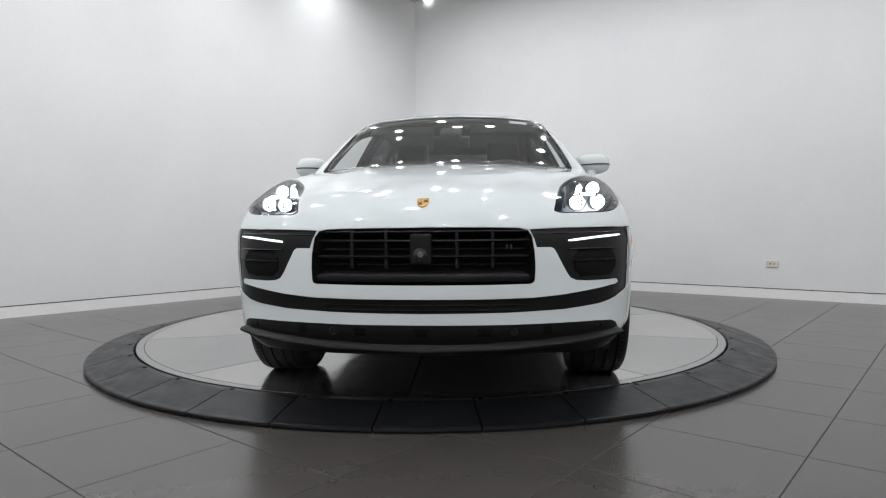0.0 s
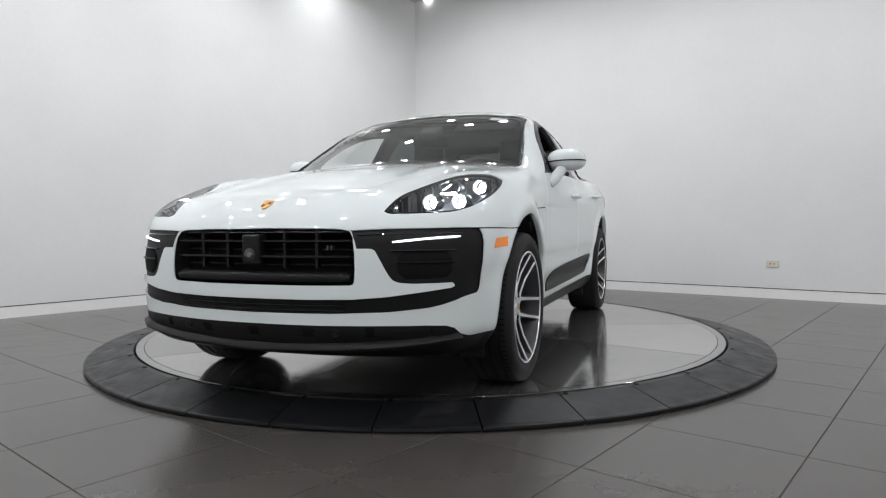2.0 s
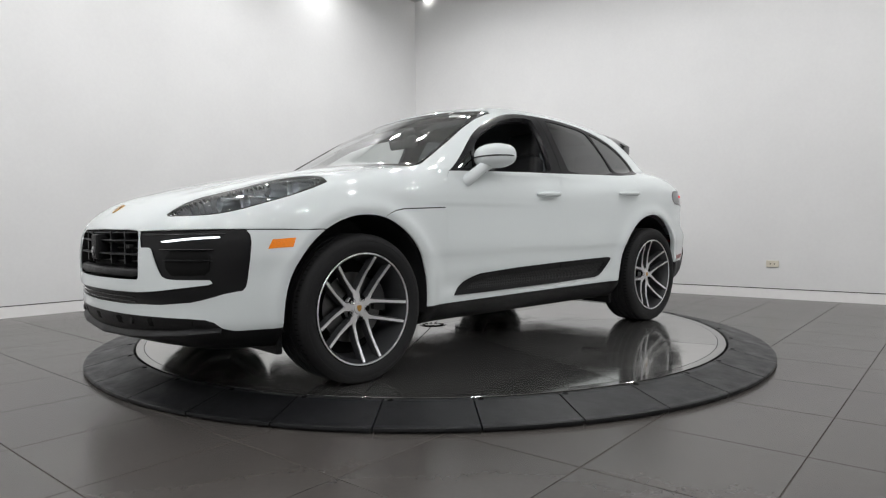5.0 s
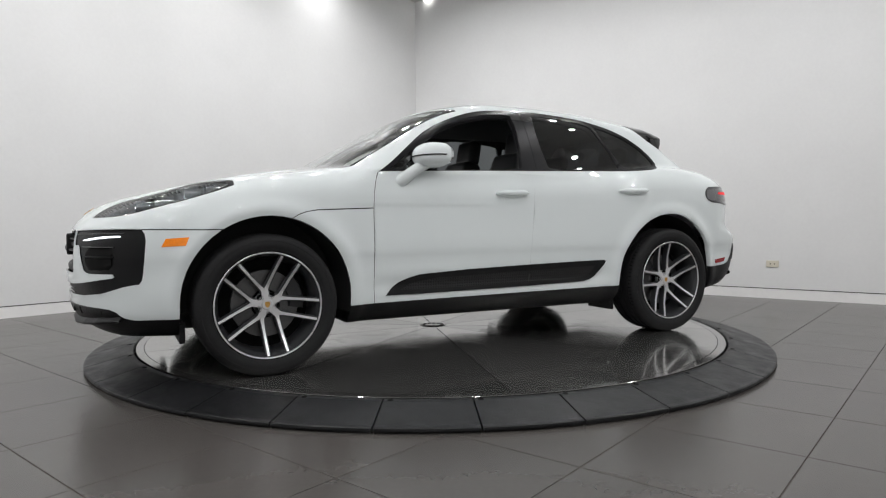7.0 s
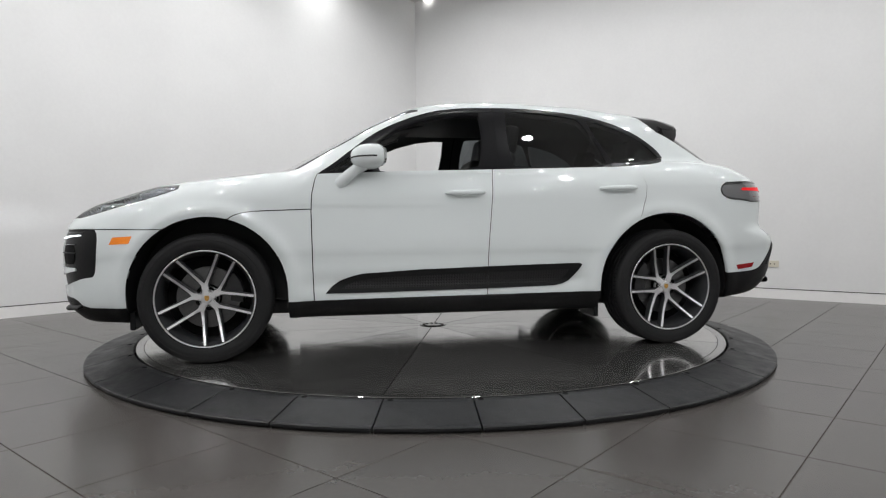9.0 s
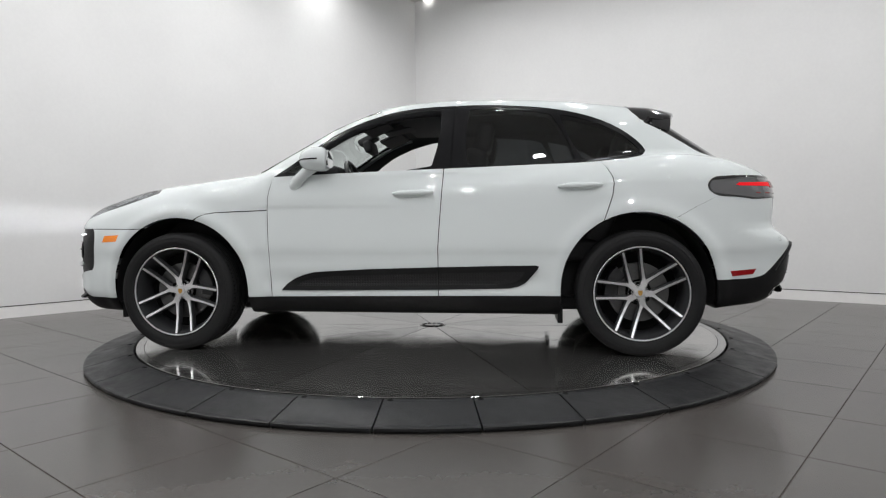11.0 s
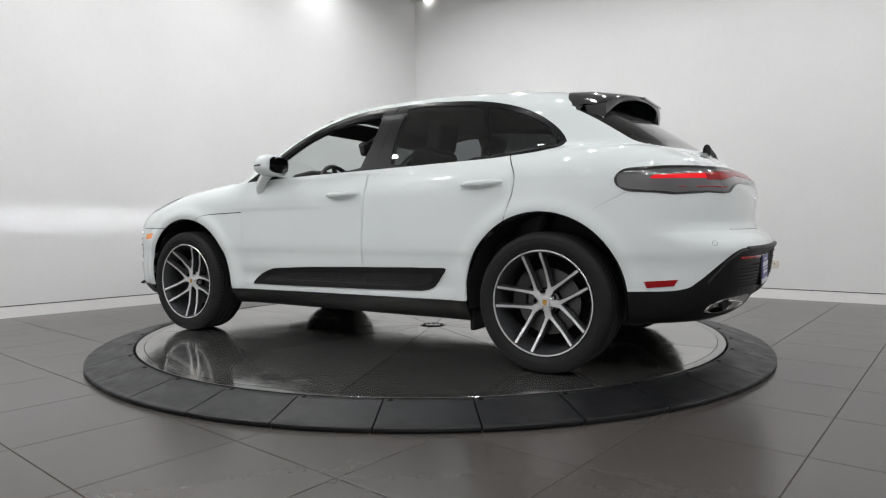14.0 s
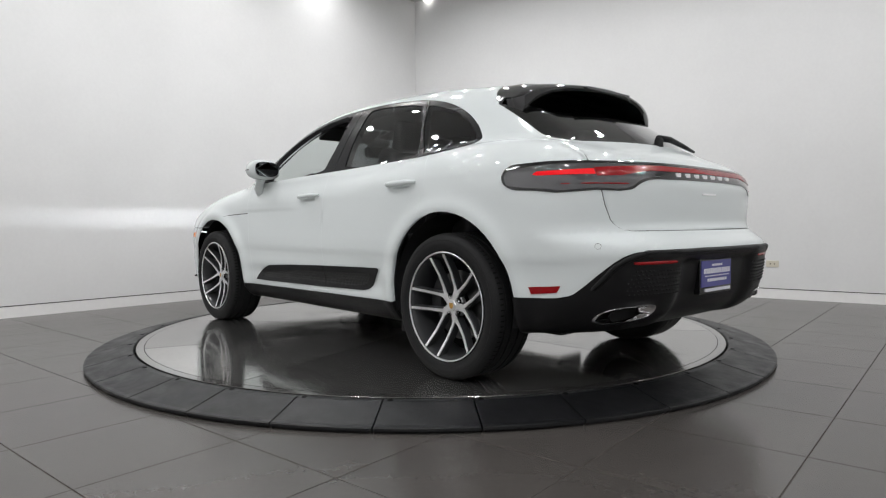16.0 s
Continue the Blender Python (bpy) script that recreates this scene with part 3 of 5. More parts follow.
def arc_outline(cx, cz, r, a0, a1, n):
    return [(cx + r * math.cos(radians(a0 + (a1 - a0) * i / n)), cz + r * math.sin(radians(a0 + (a1 - a0) * i / n))) for i in range(n + 1)]


def round_off(pts, times=1):
    """Rounds the corners of a closed outline."""
    for _ in range(times):
        out = []
        for i in range(len(pts)):
            (a, b), (c, d) = pts[i], pts[(i + 1) % len(pts)]
            L = math.hypot(c - a, d - b)
            k = min(0.25, 0.012 / max(L, 1e-6))
            out += [(a + (c - a) * k, b + (d - b) * k), (c - (c - a) * k, d - (d - b) * k)]
        pts = out
    return pts


def flow(pts, n=3, corner=42):
    """Draws a flowing curve through a closed outline and keeps its sharp corners."""
    P = [Vector(p) for p in pts]
    N = len(P)
    T = []
    for i in range(N):
        a, b = P[i] - P[i - 1], P[(i + 1) % N] - P[i]
        turn = abs(math.degrees(a.angle_signed(b))) if a.length > 1e-6 and b.length > 1e-6 else 180
        T.append(None if turn > corner else (a.normalized() * b.length + b.normalized() * a.length).normalized())
    out = []
    for i in range(N):
        p, q, j = P[i], P[(i + 1) % N], (i + 1) % N
        L = (q - p).length
        ta, tb = (T[i] or (q - p).normalized()) * L, (T[j] or (q - p).normalized()) * L
        steps = n if L > 0.02 and (T[i] or T[j]) else 1
        for k in range(steps):
            u = k / steps
            r = p * (2 * u ** 3 - 3 * u * u + 1) + ta * (u ** 3 - 2 * u * u + u) + q * (3 * u * u - 2 * u ** 3) + tb * (u ** 3 - u * u)
            out.append((r.x, r.y))
    return out


ARCH_F = [(1.826, 0.10), *arc_outline(1.39, 0.388, 0.434, 0, 180, 26), (0.954, 0.10)]
ARCH_R = [(-0.946, 0.10), *arc_outline(-1.391, 0.390, 0.444, 0, 180, 26), (-1.836, 0.10)]
DLO = [(0.785, 1.066), (0.3, 1.085), (-0.259, 1.102), (-0.8, 1.121), (-1.232, 1.139), (-1.38, 1.158), (-1.44, 1.178), (-1.462, 1.205), (-1.445, 1.235), (-1.36, 1.318),
       (-1.219, 1.402), (-0.996, 1.474), (-0.691, 1.514), (-0.304, 1.520), (0.037, 1.488), (0.235, 1.426), (0.441, 1.326), (0.6, 1.205), (0.70, 1.125)]
WIN_F = flow(round_off([(0.545, 1.094), (-0.190, 1.118), (-0.232, 1.482), (-0.02, 1.470), (0.16, 1.425), (0.33, 1.355), (0.45, 1.280), (0.515, 1.225)], 2))
WIN_V = [(0.72, 1.086), (0.585, 1.091), (0.555, 1.20), (0.62, 1.16)]
WIN_R = flow(round_off([(-0.400, 1.126), (-1.045, 1.149), (-0.905, 1.455), (-0.66, 1.488), (-0.40, 1.494)], 2))
WIN_Q = flow(round_off([(-1.085, 1.152), (-1.36, 1.175), (-1.425, 1.195), (-1.43, 1.212), (-1.33, 1.312), (-1.19, 1.388), (-0.95, 1.453)], 2))
SEAM_F = [(0.785, 1.066), (0.80, 1.03), (0.817, 0.949), (0.822, 0.853), (0.816, 0.5), (0.81, 0.30)]
SEAM_M = [(-0.262, 1.104), (-0.252, 0.95), (-0.232, 0.70), (-0.227, 0.616), (-0.225, 0.30)]
SEAM_R = [(-1.185, 1.138), (-1.215, 1.09), (-1.242, 1.04), (-1.249, 1.0), (-1.240, 0.93), (-1.187, 0.774)]
TRIM_LINE = [(0.745, 0.372), (0.71, 0.412), (0.664, 0.445), (0.60, 0.469), (0.534, 0.485), (0.2, 0.503), (-0.226, 0.515), (-0.6, 0.523), (-0.805, 0.526), (-0.822, 0.520), (-0.812, 0.50),
             (-0.741, 0.418), (-0.70, 0.398), (-0.649, 0.388), (-0.226, 0.379), (0.536, 0.371)]
TRIM_PANEL = [(0.655, 0.398), (0.60, 0.432), (0.534, 0.449), (0.2, 0.468), (-0.226, 0.480), (-0.6, 0.489), (-0.745, 0.491), (-0.70, 0.434), (-0.66, 0.419), (-0.60, 0.412), (-0.226, 0.404), (0.30, 0.398)]
HEADLAMP = [(0.527, 0.824), (0.538, 0.858), (0.552, 0.893), (0.575, 0.932), (0.606, 0.960), (0.668, 0.993), (0.743, 1.008), (0.794, 1.002), (0.827, 0.985), (0.847, 0.955), (0.854, 0.91), (0.845, 0.873),
            (0.820, 0.843), (0.778, 0.824), (0.739, 0.818), (0.671, 0.815), (0.60, 0.814), (0.545, 0.816)]
GRILLE = [(-0.1, 0.762), (0.013, 0.762), (0.30, 0.760), (0.386, 0.757), (0.419, 0.749), (0.436, 0.725), (0.446, 0.66), (0.449, 0.60), (0.446, 0.551), (0.441, 0.541), (0.428, 0.536), (0.25, 0.534), (-0.1, 0.534)]
VENT = [(0.424, 0.752), (0.568, 0.757), (0.75, 0.759), (1.0, 0.759), (1.0, 0.50), (0.88, 0.50), (0.85, 0.492), (0.82, 0.481), (0.799, 0.470), (0.760, 0.456), (0.714, 0.445), (0.566, 0.430), (0.34, 0.422), (-0.1, 0.419),
        (-0.1, 0.479), (0.25, 0.479), (0.439, 0.482), (0.565, 0.492), (0.713, 0.512), (0.785, 0.523), (0.797, 0.530), (0.790, 0.543), (0.66, 0.542), (0.612, 0.546), (0.588, 0.556), (0.572, 0.578), (0.535, 0.648), (0.522, 0.672), (0.508, 0.679),
        (0.452, 0.679), (0.443, 0.71)]
VENT_EDGE = [(1.5, 0.80), (1.985, 0.80), (1.980, 0.752), (1.968, 0.735), (1.965, 0.70), (1.974, 0.604), (1.980, 0.54), (1.986, 0.512), (2.004, 0.487), (2.04, 0.470), (2.10, 0.456), (2.12, 0.40), (1.5, 0.40)]
LIP = [(-0.1, 0.377), (0.30, 0.376), (0.566, 0.378), (0.70, 0.378), (0.765, 0.374), (0.790, 0.362), (0.805, 0.335), (0.825, 0.322), (1.0, 0.318), (1.0, 0.05), (-0.1, 0.05)]
SCREEN_EDGE = [(-0.1, 1.120), (0.30, 1.114), (0.62, 1.098), (0.745, 1.088), (0.760, 1.105), (0.715, 1.25), (0.668, 1.38), (0.625, 1.482), (0.590, 1.502), (0.30, 1.532), (-0.1, 1.540)]
SCREEN_GLASS = [(-0.1, 1.135), (0.30, 1.130), (0.62, 1.116), (0.722, 1.108), (0.732, 1.12), (0.690, 1.25), (0.645, 1.38), (0.606, 1.472), (0.575, 1.488), (0.30, 1.514), (-0.1, 1.521)]
REAR_GLASS = [(-0.1, 1.160), (0.25, 1.160), (0.45, 1.154), (0.56, 1.150), (0.61, 1.156), (0.634, 1.172), (0.632, 1.20), (0.624, 1.245), (0.612, 1.330), (0.595, 1.40), (0.55, 1.48), (-0.1, 1.495)]
FIN = [(-1.385, 1.65), (-1.388, 1.53), (-1.402, 1.475), (-1.435, 1.435), (-1.48, 1.405), (-1.61, 1.335), (-1.66, 1.30), (-1.80, 1.30), (-1.80, 1.65)]
TAILLAMP = [(-0.1, 1.043), (0.257, 1.042), (0.551, 1.039), (0.721, 1.037), (0.824, 1.039), (0.867, 1.038), (0.904, 1.029), (0.922, 1.013), (0.930, 0.99), (0.928, 0.955), (0.923, 0.930), (0.910, 0.918), (0.749, 0.912),
            (0.60, 0.913), (0.572, 0.920), (0.544, 0.937), (0.50, 0.953), (0.45, 0.961), (0.343, 0.964), (-0.1, 0.967)]
LAMP_INNER = [(-0.1, 1.034), (0.257, 1.033), (0.551, 1.030), (0.721, 1.028), (0.824, 1.029), (0.860, 1.027), (0.895, 1.018), (0.915, 1.004), (0.922, 0.988), (0.920, 0.955), (0.912, 0.934), (0.902, 0.926), (0.749, 0.921),
              (0.605, 0.922), (0.580, 0.929), (0.552, 0.946), (0.506, 0.962), (0.452, 0.970), (0.343, 0.973), (-0.1, 0.976)]
LAMP_END = [(-1.5, 1.10), (-1.89, 1.10), (-1.87, 1.046), (-1.82, 1.032), (-1.782, 1.010), (-1.768, 0.985), (-1.775, 0.957), (-1.802, 0.934), (-1.85, 0.916), (-1.90, 0.89), (-1.5, 0.89)]
LIT = [(0.893, 0.984), (0.886, 0.996), (0.82, 1.000), (0.745, 1.003), (0.745, 0.980), (0.83, 0.979), (0.889, 0.979)]
RED_BAND = [(-0.1, 1.029), (0.45, 1.025), (0.60, 1.015), (0.742, 1.008), (0.742, 0.972), (0.64, 0.975), (0.55, 0.988), (0.45, 1.002), (-0.1, 1.007)]
REAR_BLACK = [(-0.1, 0.655), (0.40, 0.655), (0.60, 0.650), (0.675, 0.645), (0.731, 0.622), (0.781, 0.570), (0.824, 0.497), (0.843, 0.463), (0.860, 0.451), (0.90, 0.444), (1.0, 0.44), (1.0, 0.05), (-0.1, 0.05)]
GATE_LOW = [(0.735, 1.12), (0.735, 0.95), (0.718, 0.909), (0.704, 0.851), (0.676, 0.785), (0.650, 0.757), (0.62, 0.744), (0.577, 0.739), (-0.05, 0.737)]


def tuck(pts, by=0.022):
    """Draws the outer part of a rear outline in towards the middle."""
    return [(y - by * min(max((y - 0.58) / 0.30, 0), 1), z) for y, z in pts]


def oval(cy, cz, ry, rz, tilt, n=40):
    out = []
    for k in range(n):
        a = 2 * math.pi * k / n
        p, q = ry * math.copysign(abs(math.cos(a)) ** 0.6, math.cos(a)), rz * math.copysign(abs(math.sin(a)) ** 0.75, math.sin(a))
        out.append((cy + p, cz + q - tilt * p))
    return out


EXHAUST = oval(0.635, 0.384, 0.122, 0.041, 0.10)


GAPS = 10


def cut_body(sheet):
    outer = lambda x, y, z: y > 0.45
    sheet.cut("side", ARCH_F, "arch", where=outer)
    sheet.cut("side", ARCH_R, "arch", where=outer)
    # glazing
    high = lambda x, y, z: z > 1.03 and y > 0.5
    sheet.cut("side", flow(DLO), "pillar", where=high)
    for outline, tag in ((WIN_F, "win_f"), (WIN_V, "win_v"), (WIN_R, "win_r"), (WIN_Q, "win_q")):
        sheet.cut("side", outline, tag, only=("pillar",), where=high)
    sheet.seam("side", [(-0.300, 1.08), (-0.318, 1.53)], 0.006, ("pillar",), high, tag="gap_1")
    sheet.seam("side", [(-1.065, 1.12), (-0.928, 1.48)], 0.005, ("pillar",), high, tag="gap_2")
    ahead = lambda x, y, z: x > 0.02 and x < 1.15 and z > 1.05
    sheet.cut("front", SCREEN_EDGE, "frit", where=ahead)
    sheet.cut("front", SCREEN_GLASS, "screen", only=("frit",), where=ahead)
    behind = lambda x, y, z: x < -1.36 and z > 1.1
    sheet.cut("side", flow(FIN), "fin", where=behind)
    sheet.cut("front", REAR_GLASS, "rear_glass", only=("body", "fin"), where=lambda x, y, z: x < -1.47 and z > 1.1)
    # lamps and front openings
    nose = lambda x, y, z: x > 1.55
    tail = lambda x, y, z: x < -1.65
    rim = flow(HEADLAMP)
    my, mz = sum(q[0] for q in rim) / len(rim), sum(q[1] for q in rim) / len(rim)
    sheet.cut("front", rim, "lamp_edge", where=nose)
    sheet.cut("front", [(my + (y - my) * 0.955, mz + (z - mz) * 0.93) for y, z in rim], "headlamp", only=("lamp_edge",), where=nose)
    sheet.cut("front", flow(tuck(TAILLAMP)), "lamp_rim", where=tail)
    sheet.cut("side", flow(LAMP_END), "body", only=("lamp_rim",), where=outer)
    sheet.cut("front", flow(tuck(LAMP_INNER)), "tail_lens", only=("lamp_rim",), where=tail)
    sheet.cut("side", flow([(x - 0.011, z) for x, z in LAMP_END]), "lamp_rim", only=("tail_lens",), where=outer)
    sheet.cut("front", tuck(LIT), "lit", only=("tail_lens",), where=tail)
    sheet.cut("front", [(-0.1, 1.006), (0.40, 1.002), (0.43, 0.980), (0.36, 0.9735), (-0.1, 0.9765)], "badge_strip", only=("tail_lens",), where=tail)
    sheet.cut("front", tuck(RED_BAND), "red_band", only=("tail_lens",), where=tail)
    sheet.cut("front", GRILLE, "grille", where=lambda x, y, z: x > 1.9)
    sheet.cut("front", VENT, "vent", where=lambda x, y, z: x > 1.85)
    sheet.cut("side", VENT_EDGE, "body", only=("vent",))
    sheet.cut("front", LIP, "lip", where=lambda x, y, z: x > 1.7)
    sheet.cut("side", [(1.90, 0.672), (1.879, 0.712), (1.777, 0.717), (1.793, 0.677)], "marker", where=outer)
    sheet.cut("front", flow(tuck(REAR_BLACK)), "rear_black", where=lambda x, y, z: x < -1.6)
    sheet.cut("front", EXHAUST, "exhaust_hole", only=("rear_black",), where=lambda x, y, z: x < -1.9)
    sheet.cut("side", [(-1.904, 0.492), (-2.055, 0.504), (-2.036, 0.474), (-1.917, 0.462)], "reflector", where=outer)
    # sill and panels
    sheet.cut("side", [(0.97, 0.05), (0.97, 0.330), (0.3, 0.338), (-0.97, 0.347), (-0.97, 0.05)], "sill", where=lambda x, y, z: y > 0.05)
    sheet.cut("side", [(-3, 0.05), (3, 0.05), (3, 0.235), (-3, 0.235)], "under", only=("body", "lip", "rear_black", "sill"), where=lambda x, y, z: z < 0.228)
    sheet.cut("side", TRIM_LINE, "trim", where=outer)
    paint = ("body", "trim")
    sheet.seam("side", SEAM_F, 0.006, paint, outer, tag="gap_3")
    sheet.seam("side", SEAM_M, 0.006, paint, outer, tag="gap_4")
    sheet.seam("side", SEAM_R, 0.006, paint, outer, tag="gap_5")
    sheet.cut("side", flow(TRIM_PANEL), "trim_panel", only=("trim",), where=outer)
    sheet.cut("side", [SEAM_F[0], *SEAM_F[1:5], (0.81, 0.28), (-0.225, 0.28), *SEAM_M[:5][::-1]], "door_f", where=outer)
    sheet.cut("side", [*SEAM_M[:4], (-0.225, 0.28), (-0.97, 0.28), (-0.97, 0.5), (-1.187, 0.774), *SEAM_R[:5][::-1]], "door_r", where=outer)
    sheet.seam("side", [(2.1, 0.757), (1.934, 0.756), (1.60, 0.752)], 0.006, ("body",), outer, tag="gap_6")
    sheet.seam("side", [(1.29, 0.80), (1.245, 0.828), (1.205, 0.843), (1.144, 0.852), (0.826, 0.863)], 0.006, ("body",), outer, tag="gap_7")
    sheet.cut("side", [(2.6, 0.757), (1.934, 0.756), (1.62, 0.752), (1.39, 0.70), (1.278, 0.806), (1.205, 0.843), (1.144, 0.852), (0.822, 0.863), (0.817, 0.949), (0.80, 1.03), (0.785, 1.066), (0.83, 1.10), (0.90, 1.30), (2.6, 1.30)],
              "hood", where=lambda x, y, z: x > 0.7)
    sheet.cut("side", [(2.6, 0.757), (1.934, 0.756), (1.62, 0.752), (1.70, 0.6), (1.70, 0.1), (2.6, 0.1)], "bumper_f", where=nose)
    back = lambda x, y, z: x < -1.85
    sheet.seam("front", GATE_LOW, 0.006, ("body",), back, tag="gap_8")
    sheet.seam("front", [(0.640, 1.156), (0.69, 1.115), (0.722, 1.06), (0.735, 1.03)], 0.006, ("body",), back, tag="gap_9")
    sheet.cut("front", [(-0.1, 1.18), (0.60, 1.17), (0.640, 1.156), (0.69, 1.115), (0.735, 1.05), *GATE_LOW[1:], (-0.1, 0.737)], "gate", where=back)
    sheet.seam("side", [(-1.597, 0.80), (-1.70, 0.858), (-1.835, 0.925)], 0.002, ("body",), outer, tag="gap_10")
    sheet.cut("side", [(-1.597, 0.80), (-1.70, 0.858), (-1.835, 0.925), (-2.0, 0.96), (-2.6, 0.96), (-2.6, 0.1), (-1.70, 0.1), (-1.70, 0.7)], "bumper_r", where=lambda x, y, z: x < -1.5)


def strip(name, line, width, lift, thick, mat, parent, label="", s=1, n=24):
    """A bar that follows the body along points on its skin."""
    pts = [Vector(q) for q in line]
    dense = []
    for i in range(len(pts) - 1):
        k = max(2, int((pts[i + 1] - pts[i]).length / 0.02))
        dense += [pts[i].lerp(pts[i + 1], j / k) for j in range(k)]
    dense.append(pts[-1])
    bm = bmesh.new()
    rings = []
    for i, q in enumerate(dense):
        d = (dense[min(i + 1, len(dense) - 1)] - dense[max(i - 1, 0)]).normalized()
        nrm = normal_at(q)
        side = d.cross(nrm).normalized()
        ends = 0.55 if i in (0, len(dense) - 1) else 1.0
        ring = []
        for a, b in ((-1, 0), (-0.8, 0.75), (-0.4, 1), (0.4, 1), (0.8, 0.75), (1, 0)):
            c = q + side * a * width / 2 * ends + nrm * (lift - thick + b * thick)
            ring.append(bm.verts.new((c.x, s * c.y, c.z)))
        rings.append(ring)
    for A, B in zip(rings, rings[1:]):
        for j in range(6):
            bm.faces.new((A[j], A[(j + 1) % 6], B[(j + 1) % 6], B[j]))
    bm.faces.new(rings[0])
    bm.faces.new(rings[-1][::-1])
    return part(name, bm, mat, parent, label, smooth=True, sharp=50)


WHEEL_SIZE = 1.022


def build_wheel(car, x, s, phase):
    """Wheel with its parts; s is 1 on the car's left, -1 on its right."""
    wheel = new("wheel")
    wheel.parent = car
    wheel.matrix_basis = pose(x, s * 0.793, 0.357 * WHEEL_SIZE) if s > 0 else pose(x, -0.793, 0.357 * WHEEL_SIZE, 0, 0, 180)
    wheel.scale = (WHEEL_SIZE, 1, WHEEL_SIZE)
    R = 0.357
    bm = bmesh.new()
    prof = [(0.262, -0.118), (0.275, -0.128), (0.31, -0.133), (0.335, -0.130), (0.349, -0.118), (0.354, -0.105)]
    for g in (-0.075, -0.027, 0.027, 0.075):
        prof += [(R, g - 0.012), (R, g - 0.006), (R - 0.008, g - 0.005), (R - 0.008, g + 0.005), (R, g + 0.006), (R, g + 0.012)]
    prof += [(0.354, 0.105), (0.349, 0.118), (0.335, 0.130), (0.322, 0.1325), (0.320, 0.1315), (0.31, 0.1335), (0.290, 0.132), (0.288, 0.1305), (0.280, 0.130), (0.268, 0.122), (0.262, 0.110)]
    lathe(bm, prof, 96, "y")
    tyre = part("tyre", bm, TYRE, wheel, "black road tyre", smooth=True, sharp=35)
    # shoulder sipes
    verts, faces = [], []
    for side in (-1, 1):
        for k in range(90):
            a = 2 * math.pi * (k + 0.5 * (side > 0)) / 90
            for da, r, h in ((-0.009, 0.3572, 0.084), (0.009, 0.3572, 0.084), (0.012, 0.3552, 0.106), (-0.006, 0.3552, 0.106)):
                verts.append((r * math.cos(a + da), side * h, r * math.sin(a + da)))
            b = len(verts) - 4
            faces.append((b, b + 1, b + 2, b + 3))
    tread = mesh_part("tread_groove", verts, faces, BLACK_GAP, wheel)
    tread["kind"] = "stuff"
    bm = bmesh.new()
    lathe(bm, [(0.2645, 0.115), (0.2735, 0.124), (0.2745, 0.128), (0.2725, 0.1295), (0.2675, 0.1285), (0.2660, 0.124)], 96, "y")
    part("rim_lip", bm, RIMFACE, wheel, "bright machined rim lip", smooth=True, sharp=40)
    bm = bmesh.new()
    lathe(bm, [(0.265, 0.125), (0.252, 0.10), (0.246, 0.05), (0.236, 0.0), (0.240, -0.08), (0.262, -0.115)], 72, "y")
    part("rim_barrel", bm, RIMDARK, wheel, smooth=True, sharp=40)
    # spokes: five pairs of arms
    for k in range(5):
        spoke = None
        for face in (False, True):
            bm = bmesh.new()
            for side in (-1, 1):
                base = radians(phase + 72 * k)
                along, across = Vector((math.cos(base), 0, math.sin(base))), Vector((-math.sin(base), 0, math.cos(base)))
                p0 = along * 0.020 + across * side * 0.008
                p1 = along * 0.080 + across * side * 0.0095
                p2 = along * 0.261 * math.cos(radians(25)) + across * side * 0.261 * math.sin(radians(25))
                rows = []
                for q, w, y in ((p0, 0.014, 0.072), (p1, 0.0110, 0.070), (p1.lerp(p2, 0.12), 0.0085, 0.071), (p1.lerp(p2, 0.5), 0.0068, 0.086), (p2, 0.0072, 0.1235)):
                    d = (p2 - p1).normalized() if q is not p0 else (p1 - p0).normalized()
                    c = Vector((-d.z, 0, d.x))
                    wide = w if face else w + 0.0055
                    top, low = (y + 0.0015, y - 0.004) if face else (y - 0.003, y - 0.042)
                    rows.append([bm.verts.new(q + c * a * wide + Vector((0, h, 0))) for a, h in ((-1, low), (-0.94, top - 0.0015), (-0.85, top), (0.85, top), (0.94, top - 0.0015), (1, low))])
                for A, B in zip(rows, rows[1:]):
                    for j in range(6):
                        bm.faces.new((A[j], A[(j + 1) % 6], B[(j + 1) % 6], B[j]))
                bm.faces.new(rows[0])
                bm.faces.new(rows[-1][::-1])
            if face:
                part("spoke_face", bm, RIMFACE, spoke, "machined bright spoke face")
            else:
                spoke = part("spoke", bm, RIMDARK, wheel, "dark grey twin-arm spoke")
    bm = bmesh.new()
    lathe(bm, [(0.0005, 0.072), (0.036, 0.072), (0.042, 0.067), (0.062, 0.054), (0.065, 0.035)], 48, "y")
    part("hub", bm, RIMFACE, wheel, smooth=True, sharp=30)
    bm = bmesh.new()
    lathe(bm, [(0.0005, 0.0785), (0.026, 0.0775), (0.030, 0.073), (0.031, 0.064)], 32, "y")
    cap = part("centre_cap", bm, RIMFACE, wheel, "silver centre cap with gold shield", smooth=True, sharp=40)
    bm = bmesh.new()
    prism(bm, [(-0.012, 0.014), (0.012, 0.014), (0.013, 0.0), (0.008, -0.012), (0, -0.017), (-0.008, -0.012), (-0.013, 0.0)], 0.0775, 0.0802, lambda a, b, h: Vector((a, h, b)))
    part("shield", bm, GOLD, cap)
    for k in range(5):
        a = radians(phase + 36 + 72 * k)
        bm = bmesh.new()
        lathe(bm, [(0.0005, 0.062), (0.008, 0.062), (0.011, 0.068), (0.016, 0.074), (0.0165, 0.064)], 16, "y", centre=(0.050 * math.cos(a), 0, 0.050 * math.sin(a)))
        part("bolt_recess", bm, BLACK_GAP, wheel)
    bm = bmesh.new()
